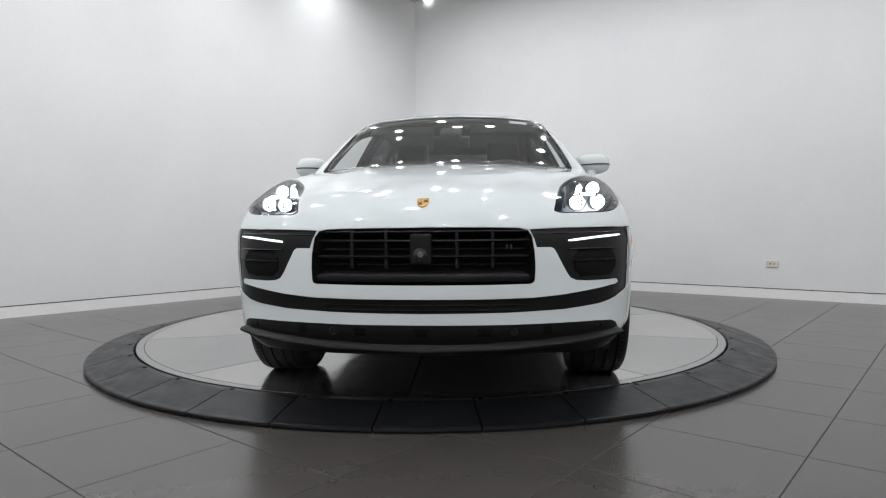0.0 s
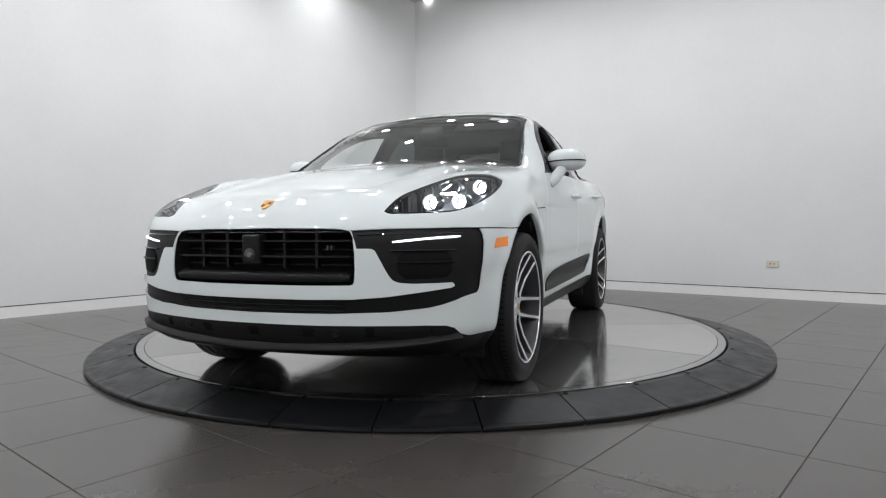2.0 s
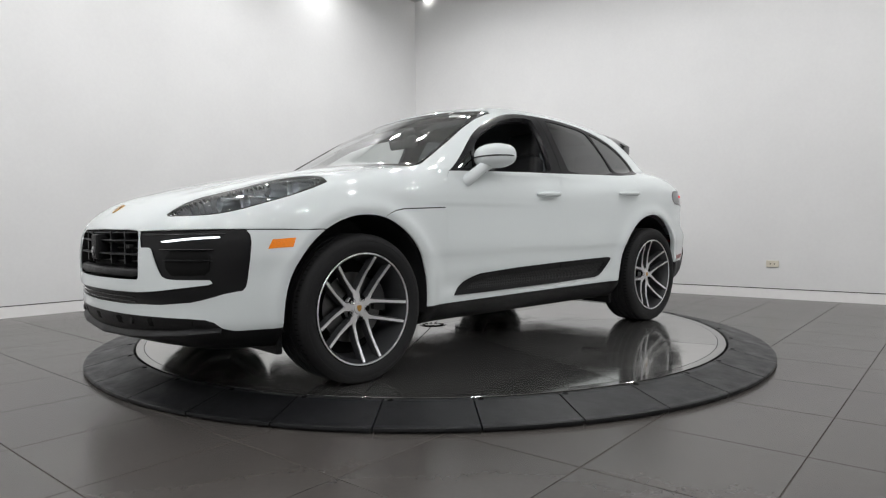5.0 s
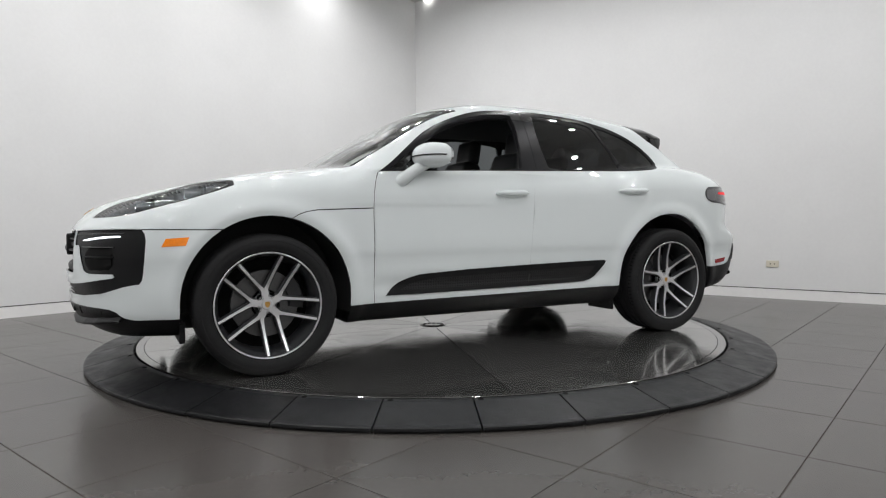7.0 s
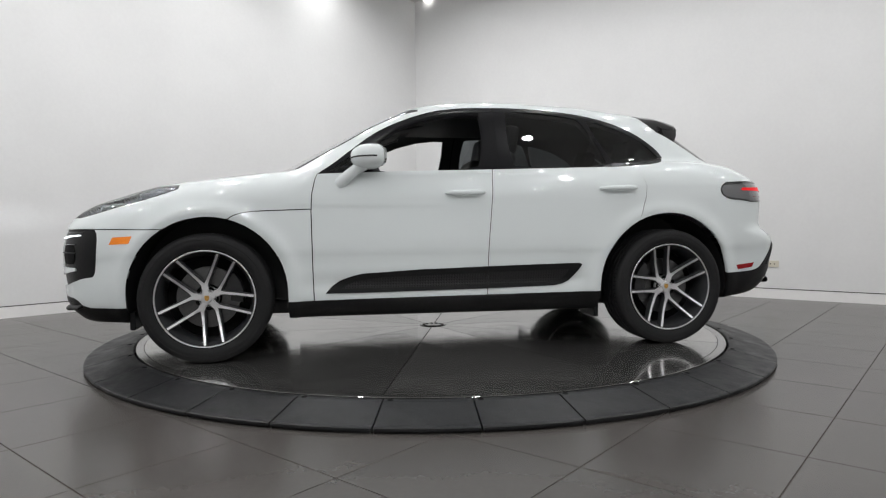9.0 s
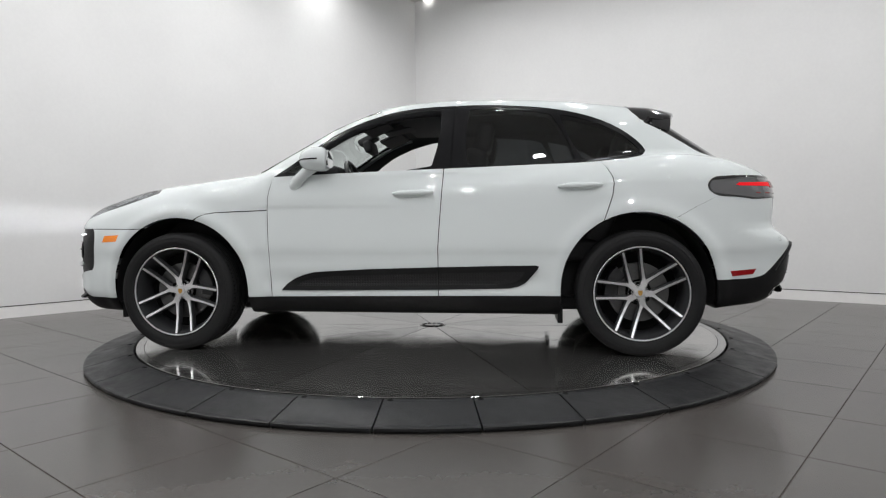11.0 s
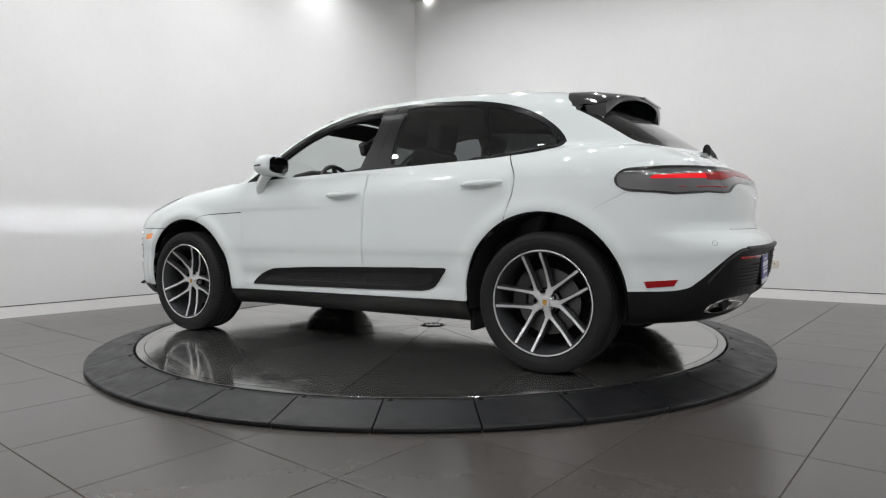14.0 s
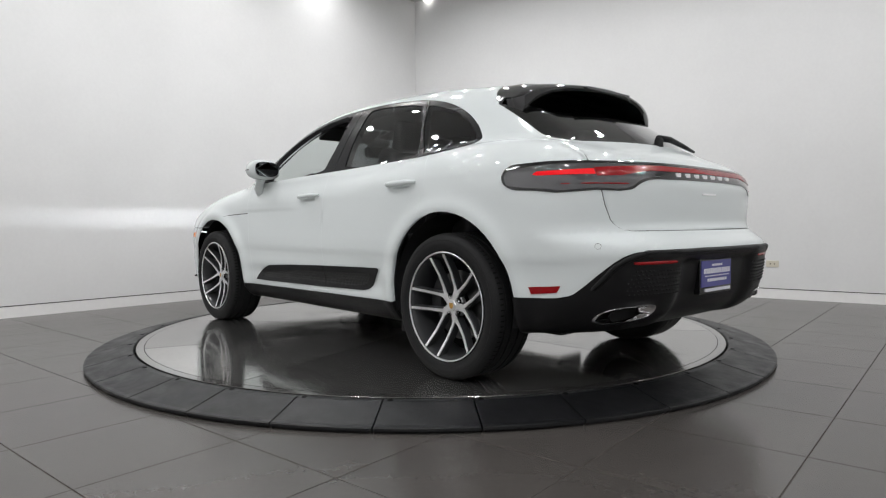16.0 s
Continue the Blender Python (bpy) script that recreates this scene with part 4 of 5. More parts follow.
    lathe(bm, [(0.075, 0.018), (0.175, 0.018), (0.175, -0.012), (0.075, -0.012)], 64, "y")
    part("brake_disc", bm, DISCMETAL, wheel, "grey ventilated brake disc")
    bm = bmesh.new()
    lathe(bm, [(0.125, 0.036), (0.195, 0.036), (0.20, 0.03), (0.20, -0.03), (0.12, -0.03), (0.12, 0.03), (0.125, 0.036)], 16, "y", radians(130 if x * s > 0 else -10), radians(190 if x * s > 0 else 50))
    part("brake_caliper", bm, CALIPER, wheel, "black brake caliper", smooth=True, sharp=40)
    bm = bmesh.new()
    lathe(bm, [(0.0005, 0.010), (0.240, -0.035), (0.240, -0.07)], 48, "y")
    part("dust_shield", bm, BLACK_GAP, wheel)
    for piece in wheel.children:
        if piece.name.split(".")[0] not in ("tyre", "tread_groove"):
            piece.scale = (0.972, 1, 0.972)
    return wheel


def shell_box(name, size, at, mat, parent, bevel, tilt=0.0, label="", taper=1.0):
    bm = bmesh.new()
    vs = box(bm, -size[0] / 2, size[0] / 2, -size[1] / 2, size[1] / 2, -size[2] / 2, size[2] / 2)
    for v in vs:
        if v.co.z > 0:
            v.co.y *= taper
    bmesh.ops.bevel(bm, geom=bm.edges[:], offset=bevel, segments=4, affect="EDGES", profile=0.6)
    ob = part(name, bm, mat, parent, label, smooth=True, sharp=60)
    ob.matrix_basis = pose(*at, 0, tilt, 0)
    return ob


def build_cabin(car, sheet):
    lined = sheet.take("cabin_lining", ("body", "door_f", "door_r", "pillar", "fin", "trim"), LINING, car, "dark cabin lining", (1, -1), depth=0.0, sink=0.045)
    bm = bmesh.new()
    box(bm, -0.93, 0.93, -0.80, 0.80, 0.27, 0.33, bevel=0.02)
    part("cabin_floor", bm, LINING, car)
    for s in (1, -1):
        shell_box("seat_cushion", (0.52, 0.50, 0.16), (-0.02, s * 0.37, 0.62), LEATHER, car, 0.05, -6)
        shell_box("seat_back", (0.15, 0.48, 0.64), (-0.36, s * 0.37, 0.95), LEATHER, car, 0.06, -16, taper=0.78)
        shell_box("headrest", (0.10, 0.26, 0.20), (-0.49, s * 0.37, 1.335), LEATHER, car, 0.045, -10)
        shell_box("headrest", (0.09, 0.26, 0.17), (-1.36, s * 0.36, 1.26), LEATHER, car, 0.04, -12)
        shell_box("door_panel", (1.55, 0.05, 0.50), (-0.15, s * 0.775, 0.80), LINING, car, 0.02, 0)
    shell_box("rear_seat_back", (0.16, 1.24, 0.60), (-1.27, 0, 0.92), LEATHER, car, 0.05, -20)
    shell_box("rear_seat_cushion", (0.5, 1.26, 0.16), (-0.95, 0, 0.62), LEATHER, car, 0.05, -5)
    shell_box("centre_console", (0.95, 0.26, 0.30), (0.12, 0, 0.62), LINING, car, 0.04, -8)
    shell_box("dashboard", (0.46, 1.48, 0.34), (0.72, 0, 0.90), LINING, car, 0.09, 6, "dark padded dashboard")
    shell_box("instrument_hood", (0.22, 0.38, 0.11), (0.57, 0.37, 1.095), LINING, car, 0.04, 8)
    wheel = new("steering_wheel")
    wheel.parent = car
    wheel.matrix_basis = pose(0.37, 0.37, 1.03, 0, -65, 0)
    bm = bmesh.new()
    lathe(bm, [(0.18 + 0.016 * math.cos(a), 0.016 * math.sin(a)) for a in [2 * math.pi * k / 12 for k in range(13)]], 48, "z")
    part("steering_rim", bm, LEATHER, wheel, smooth=True)
    bm = bmesh.new()
    lathe(bm, [(0.0005, 0.03), (0.05, 0.025), (0.06, 0.0), (0.05, -0.02)], 32, "z")
    for k in (0, 120, 240):
        box(bm, 0.04, 0.17, -0.018, 0.018, -0.006, 0.006, pose(0, 0, 0, 0, 0, k + 0))
    part("steering_hub", bm, LINING, wheel)
    shell_box("rear_view_mirror", (0.055, 0.26, 0.085), (0.37, 0, 1.335), LINING, car, 0.022, 15)
    shell_box("mirror_housing", (0.14, 0.15, 0.05), (0.385, 0, 1.392), LINING, car, 0.02, 26)
    for s in (1, -1):
        shell_box("sun_visor", (0.17, 0.44, 0.022), (0.25, s * 0.35, 1.430), LINING, car, 0.009, 24)
    shell_box("headliner", (1.25, 1.0, 0.03), (-0.52, 0, 1.485), LINING, car, 0.012, 0)
    shell_box("roof_console", (0.22, 0.22, 0.04), (0.15, 0, 1.465), LINING, car, 0.018, 12)
    bm = bmesh.new()
    tube(bm, [(0.375, 0, 1.35), (0.39, 0, 1.40)], 0.012)
    part("mirror_stalk", bm, GLOSSBLACK, car)


def build_mirror(car, s):
    """Door mirror: shell, lower cap line, foot and glass."""
    mirror = new("door_mirror")
    mirror.parent = car
    mirror.matrix_basis = pose(0, 0, 0)
    c = Vector((0.487, s * 0.940, 1.156))
    n, m = 40, 24
    verts, faces = [], []
    for i in range(m + 1):
        ph = math.pi * i / m
        for j in range(n):
            th = 2 * math.pi * j / n
            q = Vector((math.cos(ph), math.sin(ph) * math.cos(th), math.sin(ph) * math.sin(th)))
            x = math.copysign(abs(q.x) ** (0.9 if q.x > 0 else 0.45), q.x) * (0.108 if q.x > 0 else 0.068)
            y = math.copysign(abs(q.y) ** 0.8, q.y) * 0.116
            z = math.copysign(abs(q.z) ** 0.8, q.z) * (0.076 if q.z > 0 else 0.064)
            verts.append((c.x + x - abs(y) * 0.22 * (1 if s * y > 0 else 0.1), c.y + y, c.z + z + 0.04 * s * y))
    for i in range(m):
        for j in range(n):
            faces.append((i * n + j, (i + 1) * n + j, (i + 1) * n + (j + 1) % n, i * n + (j + 1) % n))
    mesh_part("mirror_shell", verts, faces, PAINT, mirror, "white painted shell", smooth=True)
    # dark line round the shell
    bm = bmesh.new()
    ring = []
    for j in range(37):
        a = radians(-95 + 190 * j / 36)
        x = (0.1105 if math.cos(a) > 0 else 0.070) * math.copysign(abs(math.cos(a)) ** 0.9, math.cos(a))
        y = s * math.copysign(abs(math.sin(a)) ** 0.8, math.sin(a)) * 0.1175
        ring.append((c.x + x - abs(y) * 0.22 * (1 if s * y > 0 else 0.1), c.y + y, c.z - 0.004 + 0.04 * s * y))
    tube(bm, ring, 0.0042, 8)
    part("cap_line", bm, GLOSSBLACK, mirror, smooth=True)
    bm = bmesh.new()
    tube(bm, [on_side(0.655, 1.02, s) + Vector((0, -s * 0.02, -0.01)), (0.625, s * 0.896, 1.040), (0.57, s * 0.916, 1.085), (0.52, s * 0.926, 1.12)], [0.038, 0.035, 0.032, 0.038], 14)
    part("mirror_foot", bm, PAINT, mirror, smooth=True, sharp=60)
    bm = bmesh.new()
    prism(bm, [(0.092 * math.copysign(abs(math.cos(a)) ** 0.7, math.cos(a)), 0.052 * math.copysign(abs(math.sin(a)) ** 0.7, math.sin(a))) for a in [2 * math.pi * k / 32 for k in range(32)]],
          -0.070, -0.060, lambda a, b, h: Vector((c.x + h - max(s * a, 0) * 0.22 - max(-s * a, 0) * 0.022, c.y + a, c.z + 0.006 + b)))
    part("mirror_glass", bm, MIRROR, mirror, "mirror glass")


def build_handle(door, x0, z0, x1, z1, s):
    """Pull handle that stands off the door."""
    handle = new("door_handle")
    handle.parent = door
    bm = bmesh.new()
    pts, n = [], 14
    for i in range(n + 1):
        k = i / n
        x, z = x0 + (x1 - x0) * k, z0 + (z1 - z0) * k
        p = on_side(x, z)
        out = 0.030 * min(1, 6 * k, 6 * (1 - k)) ** 0.6 + 0.002
        pts.append((p.x, s * (p.y + out), p.z))
    tube(bm, pts, [0.008 + 0.008 * min(1, 5 * i / n, 5 * (1 - i / n)) for i in range(n + 1)], 12)
    part("grip", bm, PAINT, handle, smooth=True, sharp=70)
    strip("finger_recess", [on_side(x0 + (x1 - x0) * k, z0 + (z1 - z0) * k - 0.014) for k in (0.2, 0.4, 0.6, 0.8)], 0.030, 0.002, 0.003, PAINT, handle, s=s)


def build_lamp_front(car, sheet, s):
    lamp = new("headlamp")
    lamp.parent = car
    lamp["label"] = "lit headlamp with four projectors"
    sheet.take("lens", ("headlamp",), LENS, lamp, "clear lens", (s,), depth=0.0, sink=0.001)
    sheet.take("lamp_rim", ("lamp_edge",), GLOSSBLACK, lamp, "black lamp rim", (s,), depth=0.03, sink=0.002)
    sheet.take("lamp_bowl", ("headlamp",), LAMPBED, lamp, "dark lamp bowl", (s,), depth=-0.100, sink=0.112)
    for i, (y, z) in enumerate(((0.645, 0.862), (0.745, 0.868), (0.668, 0.935), (0.760, 0.938))):
        x = on_nose(y + 0.02, z + 0.032).x - 0.016
        unit = new("projector")
        unit.parent = lamp
        unit.matrix_basis = pose(x, s * y, z)
        bm = bmesh.new()
        lathe(bm, [(0.033, -0.012), (0.0345, -0.016), (0.0345, -0.10), (0.0310, -0.098), (0.0310, -0.016), (0.033, -0.012)], 32, "x")
        ob = part("hood_ring", bm, LAMPGREY, unit, smooth=True, sharp=40)
        bm = bmesh.new()
        lathe(bm, [(0.026, -0.085), (0.029, -0.083), (0.031, -0.091)], 28, "x")
        part("projector_lens", bm, LAMPGREY, unit, smooth=True)
        bm = bmesh.new()
        lathe(bm, [(0.0005, -0.074), (0.012, -0.076), (0.021, -0.082), (0.026, -0.090)], 28, "x")
        part("light_source", bm, PROJECTOR, unit, "lit white light source", smooth=True)
    # slit lamp that throws the flat beam
    beam = new("beam_unit")
    beam.parent = lamp
    beam.matrix_basis = pose(on_nose(0.72, 0.905).x - 0.02, s * 0.705, 0.900, 0, 1.6, 0)
    bm = bmesh.new()
    box(bm, -0.060, -0.058, -0.03, 0.03, -0.002, 0.002)
    part("beam_strip", bm, BEAM, beam, "lit light strip")
    for x0, x1, y0, y1, z0, z1 in ((-0.062, 0.0, -0.036, 0.036, 0.0035, 0.0055), (-0.062, 0.0, -0.036, 0.036, -0.0055, -0.0035), (-0.066, -0.062, -0.036, 0.036, -0.0055, 0.0055),
                                   (-0.062, -0.02, -0.036, -0.033, -0.0035, 0.0035), (-0.062, -0.02, 0.033, 0.036, -0.0035, 0.0035)):
        bm = bmesh.new()
        box(bm, x0, x1, y0, y1, z0, z1)
        part("beam_shutter", bm, BLACK_GAP, beam)
    strip("light_blade", [on_nose(y, z) for y, z in ((0.56, 0.838), (0.62, 0.842), (0.70, 0.846), (0.76, 0.853))], 0.010, -0.035, 0.006, CHROME, lamp, s=s)


def on_screen(y, z):
    return Vector((root_of(lambda x: val(x, y, z), -0.2, 1.4), y, z))


def build_front(car, sheet):
    for s in (1, -1):
        strip("screen_trim", [on_screen(y, z) for y, z in ((0.752, 1.10), (0.738, 1.17), (0.708, 1.26), (0.660, 1.38), (0.622, 1.472))], 0.018, 0.003, 0.012, PILLAR, car, s=s)
    sheet.take("front_bumper", ("bumper_f",), PAINT, car, "white painted bumper", (1, -1), depth=0.008)
    sheet.take("lower_lip", ("lip",), TRIM, car, "black plastic lower lip", (1, -1), depth=0.02, sink=0.0)
    grille = sheet.take("grille", ("grille",), BLACK_GAP, car, "black radiator grille", (1, -1), depth=-0.065, sink=0.075)
    for z in (0.750, 0.712, 0.648):
        strip("slat", [on_nose(y, z) for y in (-0.425, -0.3, -0.15, 0, 0.15, 0.3, 0.425)], 0.012, -0.012, 0.05, GRILLEBLACK, grille)
    for z in (0.68, 0.615):
        strip("slat", [on_nose(y, z) for y in (-0.42, -0.25, 0, 0.25, 0.42)], 0.007, -0.05, 0.02, GRILLEBLACK, grille)
    strip("lower_panel", [on_nose(y, 0.562) for y in (-0.425, -0.3, -0.15, 0, 0.15, 0.3, 0.425)], 0.048, -0.010, 0.03, TRIM, grille)
    for y in (-0.28, -0.14, 0.14, 0.28):
        bm = bmesh.new()
        p = on_nose(y, 0.66)
        box(bm, p.x - 0.06, p.x - 0.03, y - 0.006, y + 0.006, 0.60, 0.75)
        part("upright", bm, GRILLEBLACK, grille)
    for y in (0.335, 0.352):
        q = on_nose(y, 0.682)
        bm = bmesh.new()
        box(bm, q.x - 0.03, q.x - 0.008, y - 0.004, y + 0.004, 0.673, 0.691, bevel=0.002)
        part("grille_badge", bm, DISCMETAL, grille, "small plain silver badge bar")
    bm = bmesh.new()
    p = on_nose(0, 0.675)
    box(bm, p.x - 0.06, p.x + 0.002, -0.042, 0.042, 0.615, 0.735, bevel=0.012)
    module = part("camera_module", bm, TRIM, grille, "black camera module", smooth=True, sharp=40)
    for r, x1, z, mat in ((0.026, 0.006, 0.655, GLOSSBLACK), (0.013, 0.010, 0.655, SMOKE)):
        bm = bmesh.new()
        lathe(bm, [(0.0005, x1), (r * 0.8, x1), (r, x1 - 0.003), (r, -0.02)], 28, "x", centre=(p.x, 0, z))
        part("camera_lens", bm, mat, module, smooth=True, sharp=40)
    vent = sheet.take("front_air_intake", ("vent",), TRIM, car, "black plastic air intake surround", (1, -1), depth=0.02, sink=0.012)
    for s in (1, -1):
        pocket = strip("intake_pocket", [on_nose(y, 0.615) for y in (0.61, 0.66, 0.72, 0.79)], 0.115, -0.006, 0.008, BLACK_GAP, vent, s=s)
        for z, y0, y1 in ((0.672, 0.58, 0.80), (0.625, 0.60, 0.80)):
            strip("slat", [on_nose(y0 + (y1 - y0) * k, z) for k in (0, 0.33, 0.67, 1)], 0.008, 0.002, 0.010, GLOSSBLACK if z > 0.66 else TRIM, vent, s=s)
        strip("daytime_light", [on_nose(y, z) for y, z in ((0.585, 0.705), (0.65, 0.712), (0.74, 0.721), (0.81, 0.725))], 0.009, 0.000, 0.012, LEDLIT, vent, "lit white light strip", s=s)
        strip("blade_trim", [on_nose(y, z) for y, z in ((0.45, 0.735), (0.55, 0.737), (0.65, 0.739), (0.75, 0.740), (0.82, 0.740))], 0.006, -0.006, 0.008, GLOSSBLACK, vent, s=s)
        sheet.take("side_marker", ("marker",), AMBER, car, "amber side marker lamp", (s,), depth=0.004, sink=-0.003)
    for z in (0.435, 0.455):
        strip("slat", [on_nose(y, z) for y in (-0.40, -0.2, 0, 0.2, 0.40)], 0.007, -0.004, 0.01, GLOSSBLACK, vent)
    strip("lip_edge", [on_nose(y, 0.285 + 0.045 * (abs(y) / 0.8) ** 2) for y in (-0.80, -0.7, -0.55, -0.35, 0, 0.35, 0.55, 0.7, 0.80)], 0.030, 0.032, 0.04, TRIM, car)
    strip("lower_intake", [on_nose(y, 0.345 + 0.012 * (abs(y) / 0.7) ** 2) for y in (-0.72, -0.5, -0.25, 0, 0.25, 0.5, 0.72)], 0.042, 0.001, 0.004, BLACK_GAP, car)
    for y in (-0.36, 0.36):
        bm = bmesh.new()
        q = on_nose(y, 0.348)
        lathe(bm, [(0.0005, 0.006), (0.014, 0.006), (0.016, 0.0), (0.016, -0.02)], 20, "x", centre=tuple(q))
        part("parking_sensor", bm, TRIM, car, smooth=True, sharp=40)
    # crest on the bonnet
    p = on_top(2.222, 0)
    nrm = normal_at(p)
    m = Matrix.Translation(p) @ nrm.to_track_quat("Z", "Y").to_matrix().to_4x4()
    crest = new("bonnet_crest")
    crest.parent = car
    shape = [(a * 0.8, b * 0.8) for a, b in [(-0.030, 0.036), (-0.015, 0.040), (0.0, 0.037), (0.015, 0.040), (0.030, 0.036), (0.031, 0.012), (0.026, -0.014), (0.016, -0.030), (0.0, -0.040), (-0.016, -0.030), (-0.026, -0.014), (-0.031, 0.012)]]
    up = Vector((-1, 0, 0)) - nrm * Vector((-1, 0, 0)).dot(nrm)
    up.normalize()
    right = up.cross(nrm)
    bm = bmesh.new()
    prism(bm, shape, -0.002, 0.004, lambda a, b, h: p + right * a + up * b + nrm * h)
    part("shield", bm, GOLD, crest, "gold shield")
    for a0, b0 in ((0.011, 0.009), (-0.011, -0.008)):
        bm = bmesh.new()
        prism(bm, [(a0 - 0.008, b0 - 0.008), (a0 + 0.008, b0 - 0.008), (a0 + 0.008, b0 + 0.008), (a0 - 0.008, b0 + 0.008)], 0.003, 0.0052, lambda a, b, h: p + right * a + up * b + nrm * h)
        part("shield_field", bm, ENAMEL, crest)


def build_rear(car, sheet):
    sheet.take("tailgate", ("gate",), PAINT, car, "white tailgate", (1, -1), depth=0.02)
    sheet.take("rear_bumper", ("bumper_r",), PAINT, car, "white painted rear bumper", (1, -1), depth=0.03)
    skirt = sheet.take("rear_skirt", ("rear_black",), TRIM, car, "black textured rear skirt", (1, -1), depth=0.03, sink=-0.006)
    sheet.take("rear_window", ("rear_glass",), REARGLASS, car, "dark rear window", (1, -1), depth=0.006, sink=0.004)
    sheet.take("roof_fin", ("fin",), GLOSSBLACK, car, "gloss black spoiler base", (1, -1), depth=0.015)
    bar = sheet.take("light_bar", ("lamp_rim",), GLOSSBLACK, car, "gloss black light bar surround", (1, -1), depth=0.02, sink=-0.003)
    sheet.take("smoked_lens", ("tail_lens",), SMOKE, bar, "smoked grey lens", (1, -1), depth=0.004, sink=0.0)
    sheet.take("badge_strip", ("badge_strip",), GLOSSBLACK, bar, "gloss black badge strip", (1, -1), depth=0.004, sink=0.0)
    sheet.take("red_band", ("red_band",), RED, bar, "dark red band", (1, -1), depth=0.006, sink=-0.003)
    for s in (1, -1):
        sheet.take("tail_light", ("lit",), REDLIT, bar, "lit red tail light", (s,), depth=0.006, sink=-0.003)
        strip("lens_line", [on_tail(y, 0.940) for y in (0.60, 0.68, 0.76, 0.83)], 0.006, 0.004, 0.004, RED, bar, s=s)
        sheet.take("rear_reflector", ("reflector",), RED, car, "red side reflector", (s,), depth=0.004, sink=-0.003)
        strip("skirt_reflector", [on_tail(y, 0.603) for y in (0.42, 0.52, 0.60, 0.665)], 0.016, 0.010, 0.006, RED, skirt, "red reflector strip", s=s)
        # exhaust
        bm = bmesh.new()
        rings = [[] for _ in range(5)]
        for y, z in EXHAUST:
            x = on_tail(y, z).x
            for ring, (dx, k) in zip(rings, ((0.10, 0.99), (-0.012, 0.99), (-0.017, 0.96), (-0.008, 0.90), (0.13, 0.86))):
                ring.append(bm.verts.new((x + dx, s * (0.635 + (y - 0.635) * k), 0.384 + (z - 0.384) * (k - (1 - k) * 1.6))))
        for A, B in zip(rings, rings[1:]):
            for k in range(len(A)):
                bm.faces.new((A[k], A[(k + 1) % len(A)], B[(k + 1) % len(A)], B[k]))
        pipe = part("exhaust_tip", bm, CHROME, car, "polished oval exhaust tip", smooth=True, sharp=50)
        bm = bmesh.new()
        prism(bm, [(0.635 + (y - 0.635) * 0.84, 0.384 + (z - 0.384) * 0.60) for y, z in EXHAUST], -2.235, -2.225, lambda a, b, h: Vector((h, s * a, b)))
        part("exhaust_bore", bm, BLACK_GAP, pipe)
        q = on_tail(0.780, 0.675)
        bm = bmesh.new()
        lathe(bm, [(0.0118, 0.0012), (0.0132, 0.0012)], 20, "z")
        ob = part("parking_sensor", bm, GROOVE, car)
        nn = normal_at(q)
        ob.matrix_basis = Matrix.Translation((q.x, s * q.y, q.z)) @ Vector((nn.x, s * nn.y, nn.z)).to_track_quat("Z", "Y").to_matrix().to_4x4()
        strip("skirt_ridge", [on_tail(y, z) for y, z in ((0.615, 0.640), (0.66, 0.632), (0.700, 0.616), (0.738, 0.585), (0.760, 0.540), (0.785, 0.49))], 0.030, 0.013, 0.02, TRIM, skirt, s=s)
        # studded mesh
        bm = bmesh.new()
        for i in range(15):
            for j in range(7):
                y, z = 0.375 + 0.021 * i + (0.0105 if j % 2 else 0), 0.470 + 0.0165 * j
                if y > 0.70 - 0.9 * max(0, z - 0.52):
                    continue
                q = on_tail(y, z)
                nn = normal_at(q)
                ty = Vector((0, 1, 0)) - nn * nn.y
                tz = nn.cross(ty)
                ring = [bm.verts.new(((w := q + ty * a + tz * b + nn * 0.004).x, s * w.y, w.z)) for a, b in ((0.0095, 0), (0, 0.0075), (-0.0095, 0), (0, -0.0075))]
                w = q + nn * 0.012
                top = bm.verts.new((w.x, s * w.y, w.z))
                for k in range(4):
                    bm.faces.new((ring[k], ring[(k + 1) % 4], top))
        part("mesh_panel", bm, TRIM, skirt, "black studded mesh panel")
    strip("skirt_edge", [on_tail(y, 0.645) for y in (-0.62, -0.4, -0.2, 0, 0.2, 0.4, 0.62)], 0.026, 0.013, 0.02, TRIM, skirt)
    # plain silver bars where the lettering stands
    for k in range(7):
        y = 0.245 - 0.082 * k
        q = on_tail(y, 0.989)
        bm = bmesh.new()
        box(bm, q.x - 0.006, q.x + 0.004, y - 0.018, y + 0.018, 0.980, 0.998, bevel=0.002)
        part("badge_bar", bm, LETTER, bar, "plain silver badge bar")
    bm = bmesh.new()
    q = on_tail(-0.02, 0.905)
    box(bm, q.x - 0.003, q.x + 0.003, -0.09, 0.05, 0.901, 0.909, bevel=0.001)
    part("model_badge", bm, LETTER, car, "thin silver badge bar")
    # dealer plate
    plate = new("dealer_plate")
    plate.parent = skirt
    plate.matrix_basis = pose(0, 0.025, 0)
    x = on_tail(0.0, 0.52).x - 0.020
    bm = bmesh.new()
    box(bm, x, x + 0.03, -0.16, 0.16, 0.437, 0.610, bevel=0.004)
    part("plate_frame", bm, GLOSSBLACK, plate)
    bm = bmesh.new()
    box(bm, x - 0.004, x + 0.002, -0.150, 0.150, 0.470, 0.592)
    part("plate_face", bm, PLATEBLUE, plate, "blue dealer plate")
